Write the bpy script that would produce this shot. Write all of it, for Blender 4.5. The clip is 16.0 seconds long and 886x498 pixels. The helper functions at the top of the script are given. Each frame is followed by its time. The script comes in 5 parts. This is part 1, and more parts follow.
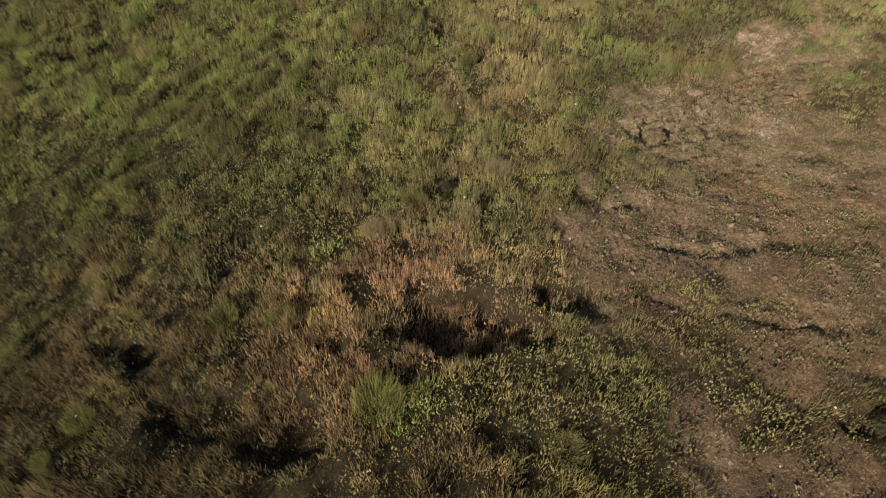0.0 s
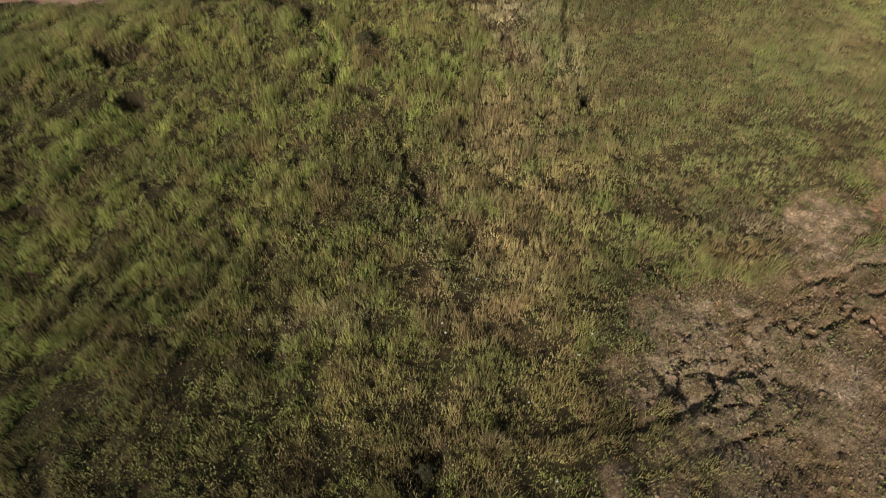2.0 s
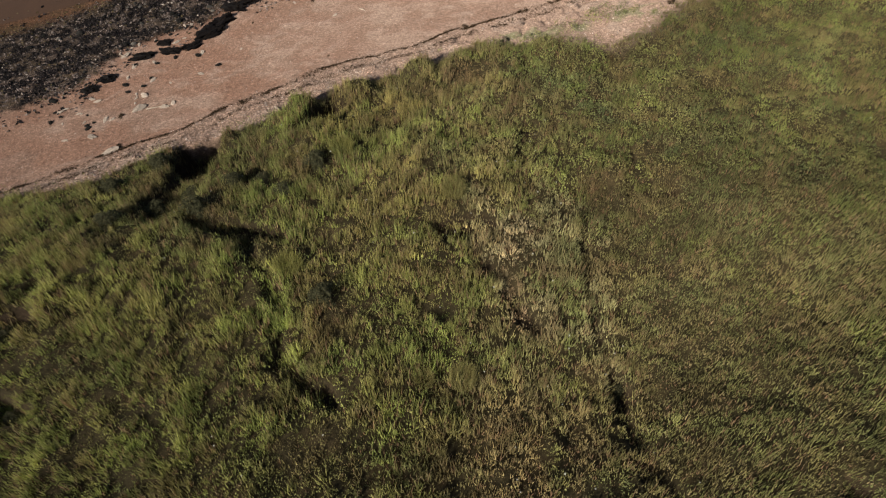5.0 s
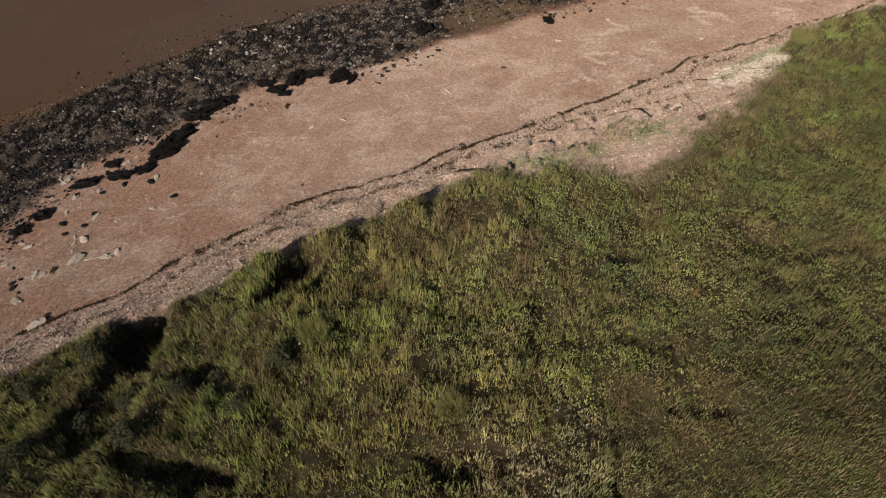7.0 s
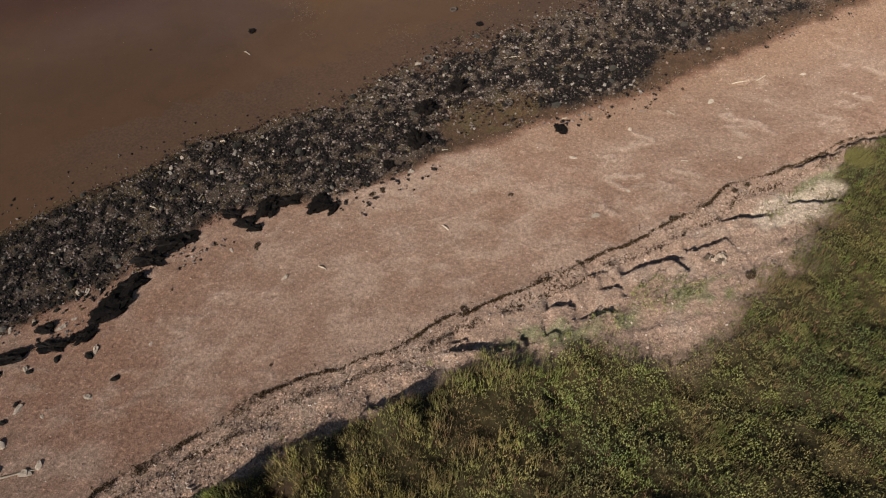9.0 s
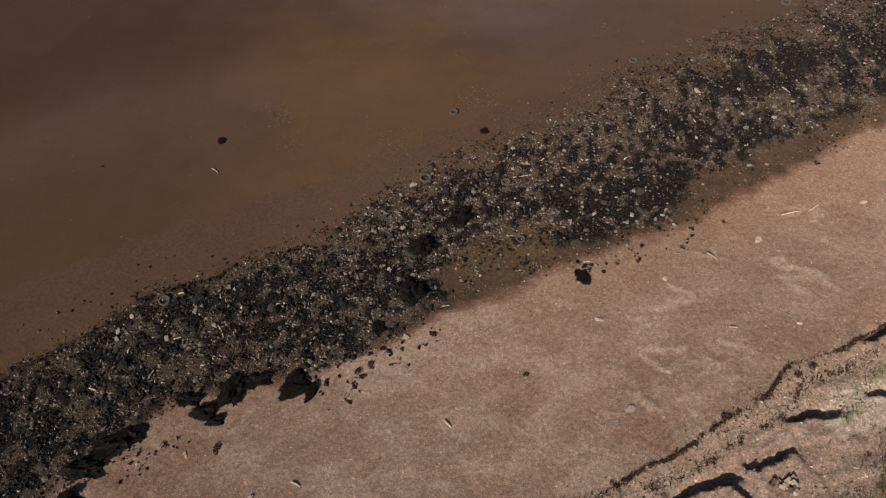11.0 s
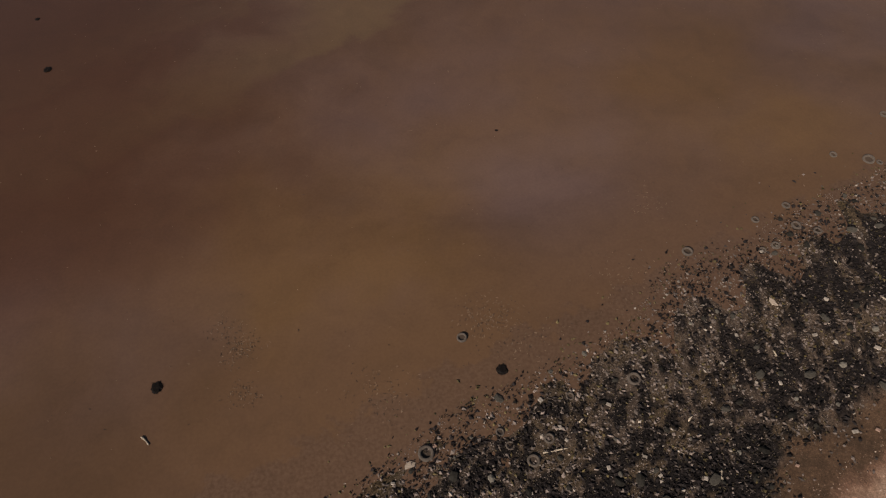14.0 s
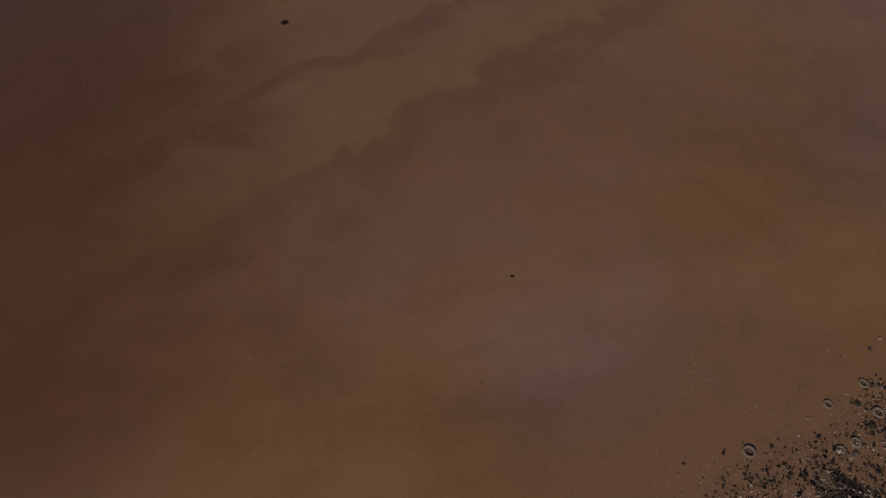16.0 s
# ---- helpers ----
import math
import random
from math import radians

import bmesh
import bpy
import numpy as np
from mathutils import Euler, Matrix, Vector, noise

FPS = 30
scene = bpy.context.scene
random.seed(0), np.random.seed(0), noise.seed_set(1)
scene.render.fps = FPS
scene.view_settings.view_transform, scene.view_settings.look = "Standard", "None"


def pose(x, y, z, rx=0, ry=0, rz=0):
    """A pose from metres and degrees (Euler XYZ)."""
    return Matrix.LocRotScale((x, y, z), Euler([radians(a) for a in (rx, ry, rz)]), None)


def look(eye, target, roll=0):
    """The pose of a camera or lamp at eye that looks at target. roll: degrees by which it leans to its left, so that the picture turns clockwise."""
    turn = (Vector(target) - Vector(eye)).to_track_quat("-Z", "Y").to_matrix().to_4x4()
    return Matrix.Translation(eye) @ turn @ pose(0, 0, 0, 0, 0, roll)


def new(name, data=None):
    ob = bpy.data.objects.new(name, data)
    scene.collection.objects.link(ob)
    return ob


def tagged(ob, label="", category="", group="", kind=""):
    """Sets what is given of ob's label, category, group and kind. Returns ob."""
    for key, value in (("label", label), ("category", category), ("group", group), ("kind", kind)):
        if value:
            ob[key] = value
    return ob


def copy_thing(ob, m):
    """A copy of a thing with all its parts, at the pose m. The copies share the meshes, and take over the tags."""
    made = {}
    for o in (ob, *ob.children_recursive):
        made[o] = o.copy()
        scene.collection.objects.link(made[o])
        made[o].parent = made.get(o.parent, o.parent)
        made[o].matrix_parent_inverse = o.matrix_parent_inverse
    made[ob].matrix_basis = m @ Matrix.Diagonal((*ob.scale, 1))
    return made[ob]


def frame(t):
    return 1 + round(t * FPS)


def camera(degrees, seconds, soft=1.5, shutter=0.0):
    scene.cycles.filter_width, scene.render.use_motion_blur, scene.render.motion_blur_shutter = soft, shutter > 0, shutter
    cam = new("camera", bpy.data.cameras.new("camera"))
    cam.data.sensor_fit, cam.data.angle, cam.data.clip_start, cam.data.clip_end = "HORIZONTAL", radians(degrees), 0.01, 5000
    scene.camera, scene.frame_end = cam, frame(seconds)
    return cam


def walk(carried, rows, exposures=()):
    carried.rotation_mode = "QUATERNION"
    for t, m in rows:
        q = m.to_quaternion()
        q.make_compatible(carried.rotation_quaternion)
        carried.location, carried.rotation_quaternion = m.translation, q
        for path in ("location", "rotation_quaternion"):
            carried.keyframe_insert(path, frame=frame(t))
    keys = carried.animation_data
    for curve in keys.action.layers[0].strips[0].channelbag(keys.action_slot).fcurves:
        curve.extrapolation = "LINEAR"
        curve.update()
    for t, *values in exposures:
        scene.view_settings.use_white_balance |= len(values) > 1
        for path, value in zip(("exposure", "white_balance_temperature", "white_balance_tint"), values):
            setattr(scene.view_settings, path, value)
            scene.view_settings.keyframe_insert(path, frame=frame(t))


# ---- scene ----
cam = camera(68.7, 16.0, soft=1.2)
METRES, EYE, TILT, LEAN, TURN = 90.0, 30.0, -56.5, 1.2, 0.0
ROWS = [
    (0.0, 0.0, 0.0, 0.0, 0.0, 0.0, 0.0),
    (0.5, 0.0013, 0.0175, 0.0247, -0.15, 0.3, 0.15),
    (1.0, 0.0028, 0.0349, 0.0498, -0.31, 0.51, 0.31),
    (1.5, 0.004, 0.0523, 0.0746, -0.5, 0.86, 0.43),
    (2.0, 0.0053, 0.0698, 0.0997, -0.62, 1.13, 0.55),
    (2.5, 0.0066, 0.0873, 0.125, -0.72, 1.36, 0.69),
    (3.0, 0.0077, 0.1046, 0.1509, -0.87, 1.52, 0.81),
    (3.5, 0.0088, 0.1219, 0.1767, -0.98, 1.72, 0.93),
    (4.0, 0.0098, 0.1392, 0.2028, -1.13, 1.87, 1.03),
    (6.5, 0.0149, 0.2252, 0.3329, -1.74, 2.48, 1.59),
    (7.0, 0.016, 0.2423, 0.3588, -1.83, 2.63, 1.69),
    (7.5, 0.0171, 0.2595, 0.3848, -1.93, 2.77, 1.79),
    (8.0, 0.0182, 0.2755, 0.4092, -2.0, 2.91, 1.89),
    (8.5, 0.0193, 0.2928, 0.4353, -2.09, 3.07, 1.95),
    (9.0, 0.0202, 0.3099, 0.4617, -2.18, 3.2, 2.03),
    (11.5, 0.0258, 0.3947, 0.594, -2.48, 3.69, 2.34),
    (12.0, 0.027, 0.4118, 0.6206, -2.51, 3.77, 2.41),
    (12.5, 0.0278, 0.429, 0.6482, -2.61, 3.74, 2.45),
    (13.0, 0.0283, 0.4465, 0.6754, -2.75, 3.76, 2.48),
    (13.5, 0.0289, 0.4641, 0.7024, -2.87, 3.8, 2.54),
    (14.0, 0.0296, 0.4812, 0.7297, -2.94, 3.84, 2.6),
    (14.5, 0.0303, 0.4981, 0.7564, -3.0, 3.94, 2.63),
    (15.0, 0.0309, 0.515, 0.7833, -3.04, 4.01, 2.65),
    (15.5, 0.0324, 0.5317, 0.8096, -2.99, 4.27, 2.63),
    (16.0, 0.0333, 0.5485, 0.8353, -3.01, 4.73, 2.64),
]
walk(cam, [(t, pose(0, 0, EYE, TILT, LEAN, TURN) @ pose(METRES * x, METRES * y, METRES * z, 90 + pitch, roll, yaw)) for t, x, y, z, yaw, pitch, roll in ROWS],
     exposures=[(0, 0.13, 6500, 10), (4, 0.10, 6500, 10), (8, 0.07, 6450, 9), (11.5, -0.08, 6750, 13), (13.5, -0.06, 6850, 13.5), (16, -0.22, 7300, 17.5)])

# ---- light ----
SUN_AZ, SUN_EL = radians(217), radians(32)   # compass direction to the sun (clockwise from +y), height
sun_dir = Vector((math.sin(SUN_AZ) * math.cos(SUN_EL), math.cos(SUN_AZ) * math.cos(SUN_EL), math.sin(SUN_EL)))
sun_data = bpy.data.lights.new("sun", "SUN")
sun_data.energy, sun_data.angle, sun_data.color = 5.0, radians(0.55), (1.0, 0.945, 0.855)
sun = new("sun", sun_data)
sun.matrix_world = look(sun_dir * 200, (0, 0, 0))
world = bpy.data.worlds.new("sky")
scene.world = world
world.use_nodes = True
sky = world.node_tree.nodes.new("ShaderNodeTexSky")
sky.sky_type, sky.sun_disc = "NISHITA", False
sky.sun_elevation, sky.sun_rotation = SUN_EL, SUN_AZ
background = world.node_tree.nodes["Background"]
background.inputs["Strength"].default_value = 0.055
world.node_tree.links.new(sky.outputs[0], background.inputs["Color"])

# ---- plan: l runs along the shore, s from the field out to the water ----
SHORE = radians(24)
CA, SA = math.cos(SHORE), math.sin(SHORE)
rng = np.random.default_rng(7)


def to_shore(x, y):
    return CA * x + SA * y, -SA * x + CA * y


def to_world(l, s):
    return CA * l - SA * s, SA * l + CA * s


def lattice(ix, iy, seed):
    h = (ix.astype(np.int64) * 374761393 + iy.astype(np.int64) * 668265263 + seed * 1442695041) & 0xFFFFFFFF
    h = ((h ^ (h >> 13)) * 1274126177) & 0xFFFFFFFF
    return ((h ^ (h >> 16)) & 0xFFFF) / 65535.0


def vnoise(x, y, size, seed=0):
    """Smooth noise from 0 to 1 whose lumps are about size metres across."""
    x, y = np.asarray(x, float) / size, np.asarray(y, float) / size
    ix, iy = np.floor(x), np.floor(y)
    fx, fy = x - ix, y - iy
    fx, fy = fx * fx * (3 - 2 * fx), fy * fy * (3 - 2 * fy)
    a, b = lattice(ix, iy, seed), lattice(ix + 1, iy, seed)
    c, d = lattice(ix, iy + 1, seed), lattice(ix + 1, iy + 1, seed)
    return (a * (1 - fx) + b * fx) * (1 - fy) + (c * (1 - fx) + d * fx) * fy


def fbm(x, y, size, seed=0, octaves=4):
    total, norm, amp = 0.0, 0.0, 1.0
    for k in range(octaves):
        total = total + amp * vnoise(x + 13.7 * k, y - 7.3 * k, size / 2 ** k, seed + k)
        norm, amp = norm + amp, amp * 0.5
    return total / norm


def smooth(a, b, v):
    t = np.clip((v - a) / (b - a), 0, 1)
    return t * t * (3 - 2 * t)


def sig(v):
    return 1 / (1 + np.exp(-np.clip(v, -40, 40)))


def blob(x, y, cx, cy, rx, ry, turn=0.0, rough=0.35, seed=0):
    """1 inside an uneven ellipse, 0 outside."""
    c, s = math.cos(radians(turn)), math.sin(radians(turn))
    u, v = (x - cx) * c + (y - cy) * s, -(x - cx) * s + (y - cy) * c
    d = np.sqrt((u / rx) ** 2 + (v / ry) ** 2) + rough * (fbm(x, y, 1.6, 50 + seed, 3) - 0.5) * 2
    return smooth(1.15, 0.75, d)


def line_distance(x, y, points):
    """Distance to a polyline, the side (plus: to the left of its run) and how far along it lies (0 to 1)."""
    best = np.full(np.shape(x), 1e9)
    side, along = np.zeros(np.shape(x)), np.zeros(np.shape(x))
    n = len(points) - 1
    for k in range(n):
        (x0, y0), (x1, y1) = points[k], points[k + 1]
        dx, dy = x1 - x0, y1 - y0
        raw = ((x - x0) * dx + (y - y0) * dy) / (dx * dx + dy * dy)
        t = np.clip(raw, 0, 1)
        d = np.hypot(x - x0 - t * dx, y - y0 - t * dy)
        near = d < best
        best = np.where(near, d, best)
        side = np.where(near, np.sign(dx * (y - y0) - dy * (x - x0)), side)
        along = np.where(near, (k + t) / n, along)
    return best, side, along


# outlines along the shore, as (l, s)
GRASS_EDGE = [(-40, 64), (-12, 62.8), (-6, 61.2), (-2.6, 57.7), (0.7, 56.6), (4.3, 54.9), (6.9, 55.8), (9.5, 56.2), (12, 55.9), (15, 56.0), (16.4, 56.3), (19.3, 56.5),
              (22.5, 56.5), (25.2, 56.3), (28, 56.9), (30, 56.5), (32, 55.6), (34.2, 55.3), (36, 53.2), (37.6, 52.4), (40.3, 52.4), (43, 53.2),
              (45.6, 53.5), (49.7, 55.3), (52.7, 56.9), (55.7, 58.4), (60, 58.6), (90, 59)]
WRACK = [(-40, 57.5), (4.3, 57.6), (7, 57.9), (9.6, 58.1), (12.8, 59.1), (16, 59.5), (20.9, 60), (26.5, 59.6), (31, 59.8), (36.3, 59.5),
         (40, 59.5), (44, 59.7), (48.4, 60.1), (52.4, 59.8), (57, 59.8), (60, 59.4), (90, 60)]
BAND_OUT = [(-40, 75), (4.7, 76.5), (8.8, 77.5), (13, 78.4), (16, 78.7), (19, 79.3), (21.3, 80.4), (24.5, 79.5), (27.1, 79.9), (31, 79.5),
            (36.2, 80.9), (40.5, 81.8), (46.3, 81.6), (52, 81.9), (56, 84), (61, 82.9), (66, 83.9), (71, 83.2), (78, 83.9), (120, 84)]
BAND_IN = [(-40, 66), (4.3, 66.6), (6.1, 68.2), (8.6, 70.5), (11.7, 71.0), (14.5, 71.2), (16, 71.7), (18, 72.3), (21.6, 73.2), (25, 72.5),
           (28, 71.3), (32, 71.4), (35.6, 72.3), (36.1, 74), (38.8, 75.3), (41.2, 73.4), (44.7, 71.9), (49.8, 71), (54, 73), (58.2, 73), (63.4, 72.5), (120, 72.5)]
SAND_END = [(-40, 66.5), (8, 70.2), (16, 71.6), (21.6, 73.2), (28, 71.4), (32, 71.2), (35.6, 71.5), (38.7, 71), (42.6, 71.1), (45.8, 70.9), (49.8, 70.2), (53.4, 70.4),
            (58, 70.6), (63, 70.9), (67, 71.2), (120, 71.5)]


def outline(points, l):
    return np.interp(l, [p[0] for p in points], [p[1] for p in points])


PROFILE = [(-300, 60), (-40, 24), (10, 12.04), (18, 9.68), (27, 7.71), (36, 5.7), (46, 5.3), (52, 3.69), (56, 2.19), (60, 1.45), (66, 0.67), (71, 0.13), (77, -0.10), (84, -0.3), (100, -0.6), (400, -3)]
WATER = -0.13

# hollows where the turf has slumped, in plan
HOLLOWS = [
    # x, y, half sizes, turn, depth
    (0.2, 9.2, 2.3, 1.0, -6, 1.25), (3.4, 10.0, 1.3, 0.45, -35, 0.6), (-4.4, 9.6, 0.5, 1.4, 25, 0.45), (-6.0, 5.9, 2.2, 0.8, -10, 0.55), (-10.2, 8.4, 1.2, 0.6, 0, 0.8), (-0.35, 16.7, 0.5, 0.8, 0, 0.5), (-20.3, 29.7, 1.9, 0.8, 15, 1.6),
    (-16.4, 38.0, 0.85, 0.6, 0, 1.5), (-18.4, 41.8, 1.5, 0.8, 15, 1.7), (8.2, 38.2, 0.5, 0.6, 0, 0.8),
    (-12.4, 53.9, 1.5, 1.9, 0, 2.8), (-12.9, 50.2, 1.1, 2.2, 0, 1.2), (-9.4, 51.6, 1.4, 0.5, 0, 0.8), (-5.8, 56.6, 2.1, 0.62, 55, 2.2), (-8.8, 47.2, 2.0, 0.6, -12, 1.0),
    (2.5, 46.9, 1.6, 0.7, 0, 0.8), (12.0, 48.9, 1.2, 0.5, -20, 0.5), (10.8, 5.4, 0.9, 0.4, 0, 0.3),
]
TRENCHES = [
    # narrow lines through the turf, in plan: run, depth, half width
    ([(-8.2, 46.7), (-7.0, 44.3), (-5.9, 42.0), (-6.0, 40.3)], 0.5, 0.32),
    ([(-6.1, 40.6), (-5.2, 39.3), (-4.2, 38.4), (-3.1, 37.7)], 0.9, 0.38),
    ([(-1.8, 34.6), (-1.5, 32.4), (-0.8, 30.8), (-0.8, 28.8)], 0.5, 0.28),
    ([(8.4, 48.1), (7.9, 44.3), (7.8, 39.8), (8.2, 38.2), (8.2, 35.1), (9.4, 31.8), (10.6, 29.6)], 0.42, 0.3),
    ([(13.8, 33.4), (14.7, 32.7), (16.5, 32.1), (20, 31)], 0.7, 0.55),
    ([(2.2, 47.0), (2.7, 45.2), (4.3, 43.2), (5.4, 40.3)], 0.55, 0.4),
    ([(-19.8, 41.6), (-17.8, 42.0), (-17.2, 43.4), (-15.2, 45.5)], 0.5, 0.4),
    ([(4.9, 14.8), (5.6, 14.3), (6.8, 14.5)], 0.2, 0.25),
    ([(5.6, 16.9), (6.6, 17.9), (8.0, 18.4), (9.5, 19.6), (10.9, 20.9), (12.4, 21.8)], 0.42, 0.14), ([(8.0, 18.4), (9.1, 19.3), (10.1, 19.8), (10.8, 18.7), (9.3, 17.7)], 0.34, 0.12),
    ([(13.2, 22.9), (13.9, 23.4), (15.4, 24.0), (16.8, 24.1), (18.4, 24.8)], 0.38, 0.12), ([(13.0, 21.2), (14.2, 21.7), (15.2, 22.2)], 0.34, 0.12), ([(7.3, 20.0), (7.7, 19.3), (8.0, 18.4)], 0.3, 0.12),
    ([(1.0, 53.8), (2.8, 54.0), (4.2, 54.2), (5.6, 55.0), (6.5, 54.7), (6.4, 53.4), (5.7, 52.2), (5.2, 50.6)], 0.45, 0.62),
    ([(7.4, 62.0), (7.2, 61.0), (6.6, 59.6), (6.0, 58.5), (6.1, 57.3)], 0.40, 0.56),
    ([(12.2, 62.0), (14.3, 61.6), (16.0, 60.8), (17.8, 60.5), (18.2, 59.0)], 0.30, 0.62), ([(16.6, 57.7), (18.6, 57.2), (20.4, 56.5), (23, 56)], 0.30, 0.56),
    ([(15.6, 52.2), (16.9, 52.6), (18.2, 51.9)], 0.35, 0.50), ([(11.0, 54.9), (11.9, 54.4), (12.6, 53.6)], 0.25, 0.44), ([(9.4, 52.5), (10.6, 51.7), (12.0, 51.4)], 0.30, 0.50),
    ([(10.3, 29.4), (10.4, 27.9), (10.9, 27.3), (12.2, 26.6)], 0.35, 0.50), ([(5.2, 30.2), (6.2, 29.3), (7.1, 29.3)], 0.30, 0.56), ([(6.9, 28.3), (8.1, 27.9), (9.2, 27.7)], 0.25, 0.44),
    ([(0.8, 26.5), (2.4, 26.3), (3.0, 25.8)], 0.30, 0.44), ([(5.0, 26.6), (6.0, 26.2), (7.0, 25.8)], 0.25, 0.44), ([(8.0, 25.2), (9.9, 24.4)], 0.25, 0.44), ([(13.7, 28.6), (14.6, 28.0)], 0.25, 0.44),
    ([(6.2, 12.4), (7.5, 12.1), (9.0, 11.7), (10.2, 12.1), (11.4, 12.3)], 0.22, 0.26),
    ([(3.5, 10.6), (5.4, 9.9), (7.6, 9.1), (9.9, 8.5), (12.7, 8.6)], 0.22, 0.14),
]
# cracks and clay ledges of the shore, as (l, s)
LEDGES = [
    ([(15.9, 56.6), (17.3, 56.3), (18.5, 55.9)], 0.8), ([(18.9, 56.8), (20.6, 56.6), (22.3, 56.7)], 0.8), ([(23.9, 56.8), (25, 56.6), (26.1, 56.6)], 0.8),
    ([(28.3, 58.1), (29.7, 57.4), (30.7, 56.8), (31.7, 56.3)], 0.6), ([(34.1, 57.9), (35.5, 57.4)], 0.4), ([(38.6, 57.8), (40.4, 57.6), (42.2, 57.1)], 0.55), ([(42.4, 57.3), (45.2, 57.0)], 0.5),
    ([(45.7, 58.2), (48.4, 57.4)], 0.55), ([(49.8, 57.7), (51.4, 56.5), (52.4, 55.7)], 0.5), ([(51.9, 59.6), (54, 59.3), (56.3, 59.2), (57.7, 59.1), (59.2, 58.6), (66, 59)], 0.7),
    ([(35.3, 56.7), (36.1, 56.2), (37.1, 56)], 0.35), ([(11.1, 55.9), (12.2, 55.6), (13.4, 55.1)], 0.6), ([(15.2, 56.6), (16.0, 56.5)], 0.5), ([(29.0, 58.4), (29.8, 58.0)], 0.45), ([(32.0, 56.9), (32.0, 56.4)], 0.4), ([(33.1, 56.7), (33.9, 56.3)], 0.35), ([(36.6, 56.4), (36.7, 55.9)], 0.35), ([(37.1, 57.6), (38.0, 57.2)], 0.35), ([(41.3, 57.2), (41.8, 56.4)], 0.3), ([(37.0, 58.6), (38.2, 58.3)], 0.25),
]


# broad swells of the slope, in plan: x, y, reach, rise
SWELLS = [(-17, 40, 5, -0.16), (-5, 42, 5, 0.12), (8, 38, 4, -0.18), (17, 36, 5.5, 1.06), (18, 47, 5.5, 1.68), (10, 47, 4, -0.58), (-6, 54.5, 2.6, 0.98),
          (0, 52, 4, 0.54), (5, 58, 3, 0.44), (13, 62, 3.5, -0.49), (10, 19, 5, -0.17), (-2, 18, 5, -0.63)]


def base_height(x, y):
    l, s = to_shore(x, y)
    z = np.interp(s, [p[0] for p in PROFILE], [p[1] for p in PROFILE])
    for k in (-1.2, 1.2):
        z = z + np.interp(s + k, [p[0] for p in PROFILE], [p[1] for p in PROFILE])
    z = z / 3 - 0.0436 * np.clip(l, -40, 60) * np.clip((54 - s) / 30, 0, 1)
    z = z - 0.9 * np.tanh((l - 12) / 6) * np.exp(-((s - 48.5) / 5) ** 2)
    z = z + 0.8 * np.exp(-((s - 23) / 3) ** 2) * sig((l - 21) / 2) - 0.6 * np.exp(-((s - 31) / 3) ** 2) * sig((l - 11) / 2)
    for cx, cy, reach, rise in SWELLS:
        z = z + rise * np.exp(-((x - cx) ** 2 + (y - cy) ** 2) / reach ** 2)
    return z


def grassy(x, y):
    """1 on the turf, 0 on the shore."""
    l, s = to_shore(x, y)
    soft = 0.3 + 1.0 * smooth(29, 33, l) * smooth(53, 50, l)
    e = outline(GRASS_EDGE, l) + (0.8 + 0.9 * smooth(27, 32, l)) * (fbm(x, y, 1.7, 3, 3) - 0.5)
    return smooth(soft, -soft, s - e)


def bare(x, y):
    """1 where the slope has slipped and the clay lies open."""
    x, y = x + 3.2 * (fbm(x, y, 1.5, 14, 3) - 0.5), y + 3.2 * (fbm(x, y, 1.5, 15, 3) - 0.5)
    b = blob(x, y, 10.8, 19.4, 5.4, 3.8, 34, 0.75, 1)
    for k, (cx, cy, rx, ry, turn) in enumerate([(8, 13, 4.6, 3.2, 10), (15, 15, 7, 6.0, 20), (15.8, 24.8, 6.0, 2.3, 36), (12, 8.2, 5, 2.6, -5), (19, 21, 4, 5, 20), (9.5, 3, 4, 2.4, -30), (12.8, 23.2, 3.4, 1.5, 36)]):
        b = np.maximum(b, blob(x, y, cx, cy, rx, ry, turn, 0.75, 2 + k))
    b = b * (1 - 0.9 * blob(x, y, 18.0, 21.5, 3.0, 2.2, 30, 0.7, 12))
    b = b * (1 - 0.75 * smooth(0.46, 0.6, fbm(x, y, 1.5, 16, 3)) * smooth(22.5, 25, y))
    return b


def heath(x, y):
    """1 on the low leafy growth above the eastern bank."""
    return smooth(44, 50, y) * smooth(3, 9, x)


def hollow(x, y):
    h = 0.0
    for k, (cx, cy, rx, ry, turn, depth) in enumerate(HOLLOWS):
        h = np.maximum(h, 0.72 * depth * blob(x, y, cx, cy, rx * 1.2, ry * 1.2, turn, 0.55, 20 + k))
    return h


def trench(x, y):
    h = 0.0
    wx, wy = x + 0.5 * (vnoise(x, y, 0.9, 31) - 0.5), y + 0.5 * (vnoise(x, y, 0.9, 32) - 0.5)
    for points, depth, half in TRENCHES:
        d, _, t = line_distance(wx, wy, points)
        h = np.maximum(h, 0.75 * depth * smooth(half * 1.35, half * 0.3, d) * smooth(0, 0.08, t) * smooth(1, 0.92, t))
    return h


def crack(x, y):
    """Crooked drying cracks, closer together in some places."""
    u, v = 0.83 * x + 0.56 * y, -0.56 * x + 0.83 * y
    a = np.abs(fbm(u * 0.6, v * 1.35, 1.15, 65, 3) - 0.5)
    zone = np.maximum(blob(x, y, 9.6, 19.4, 4.6, 2.3, 34, 0.6, 90), 0.9 * blob(x, y, 14.5, 22.6, 3.6, 1.8, 30, 0.6, 91))
    return smooth(0.034, 0.006, a) * np.maximum(zone, 0.45 * smooth(0.45, 0.6, fbm(x, y, 3.5, 66, 2)))


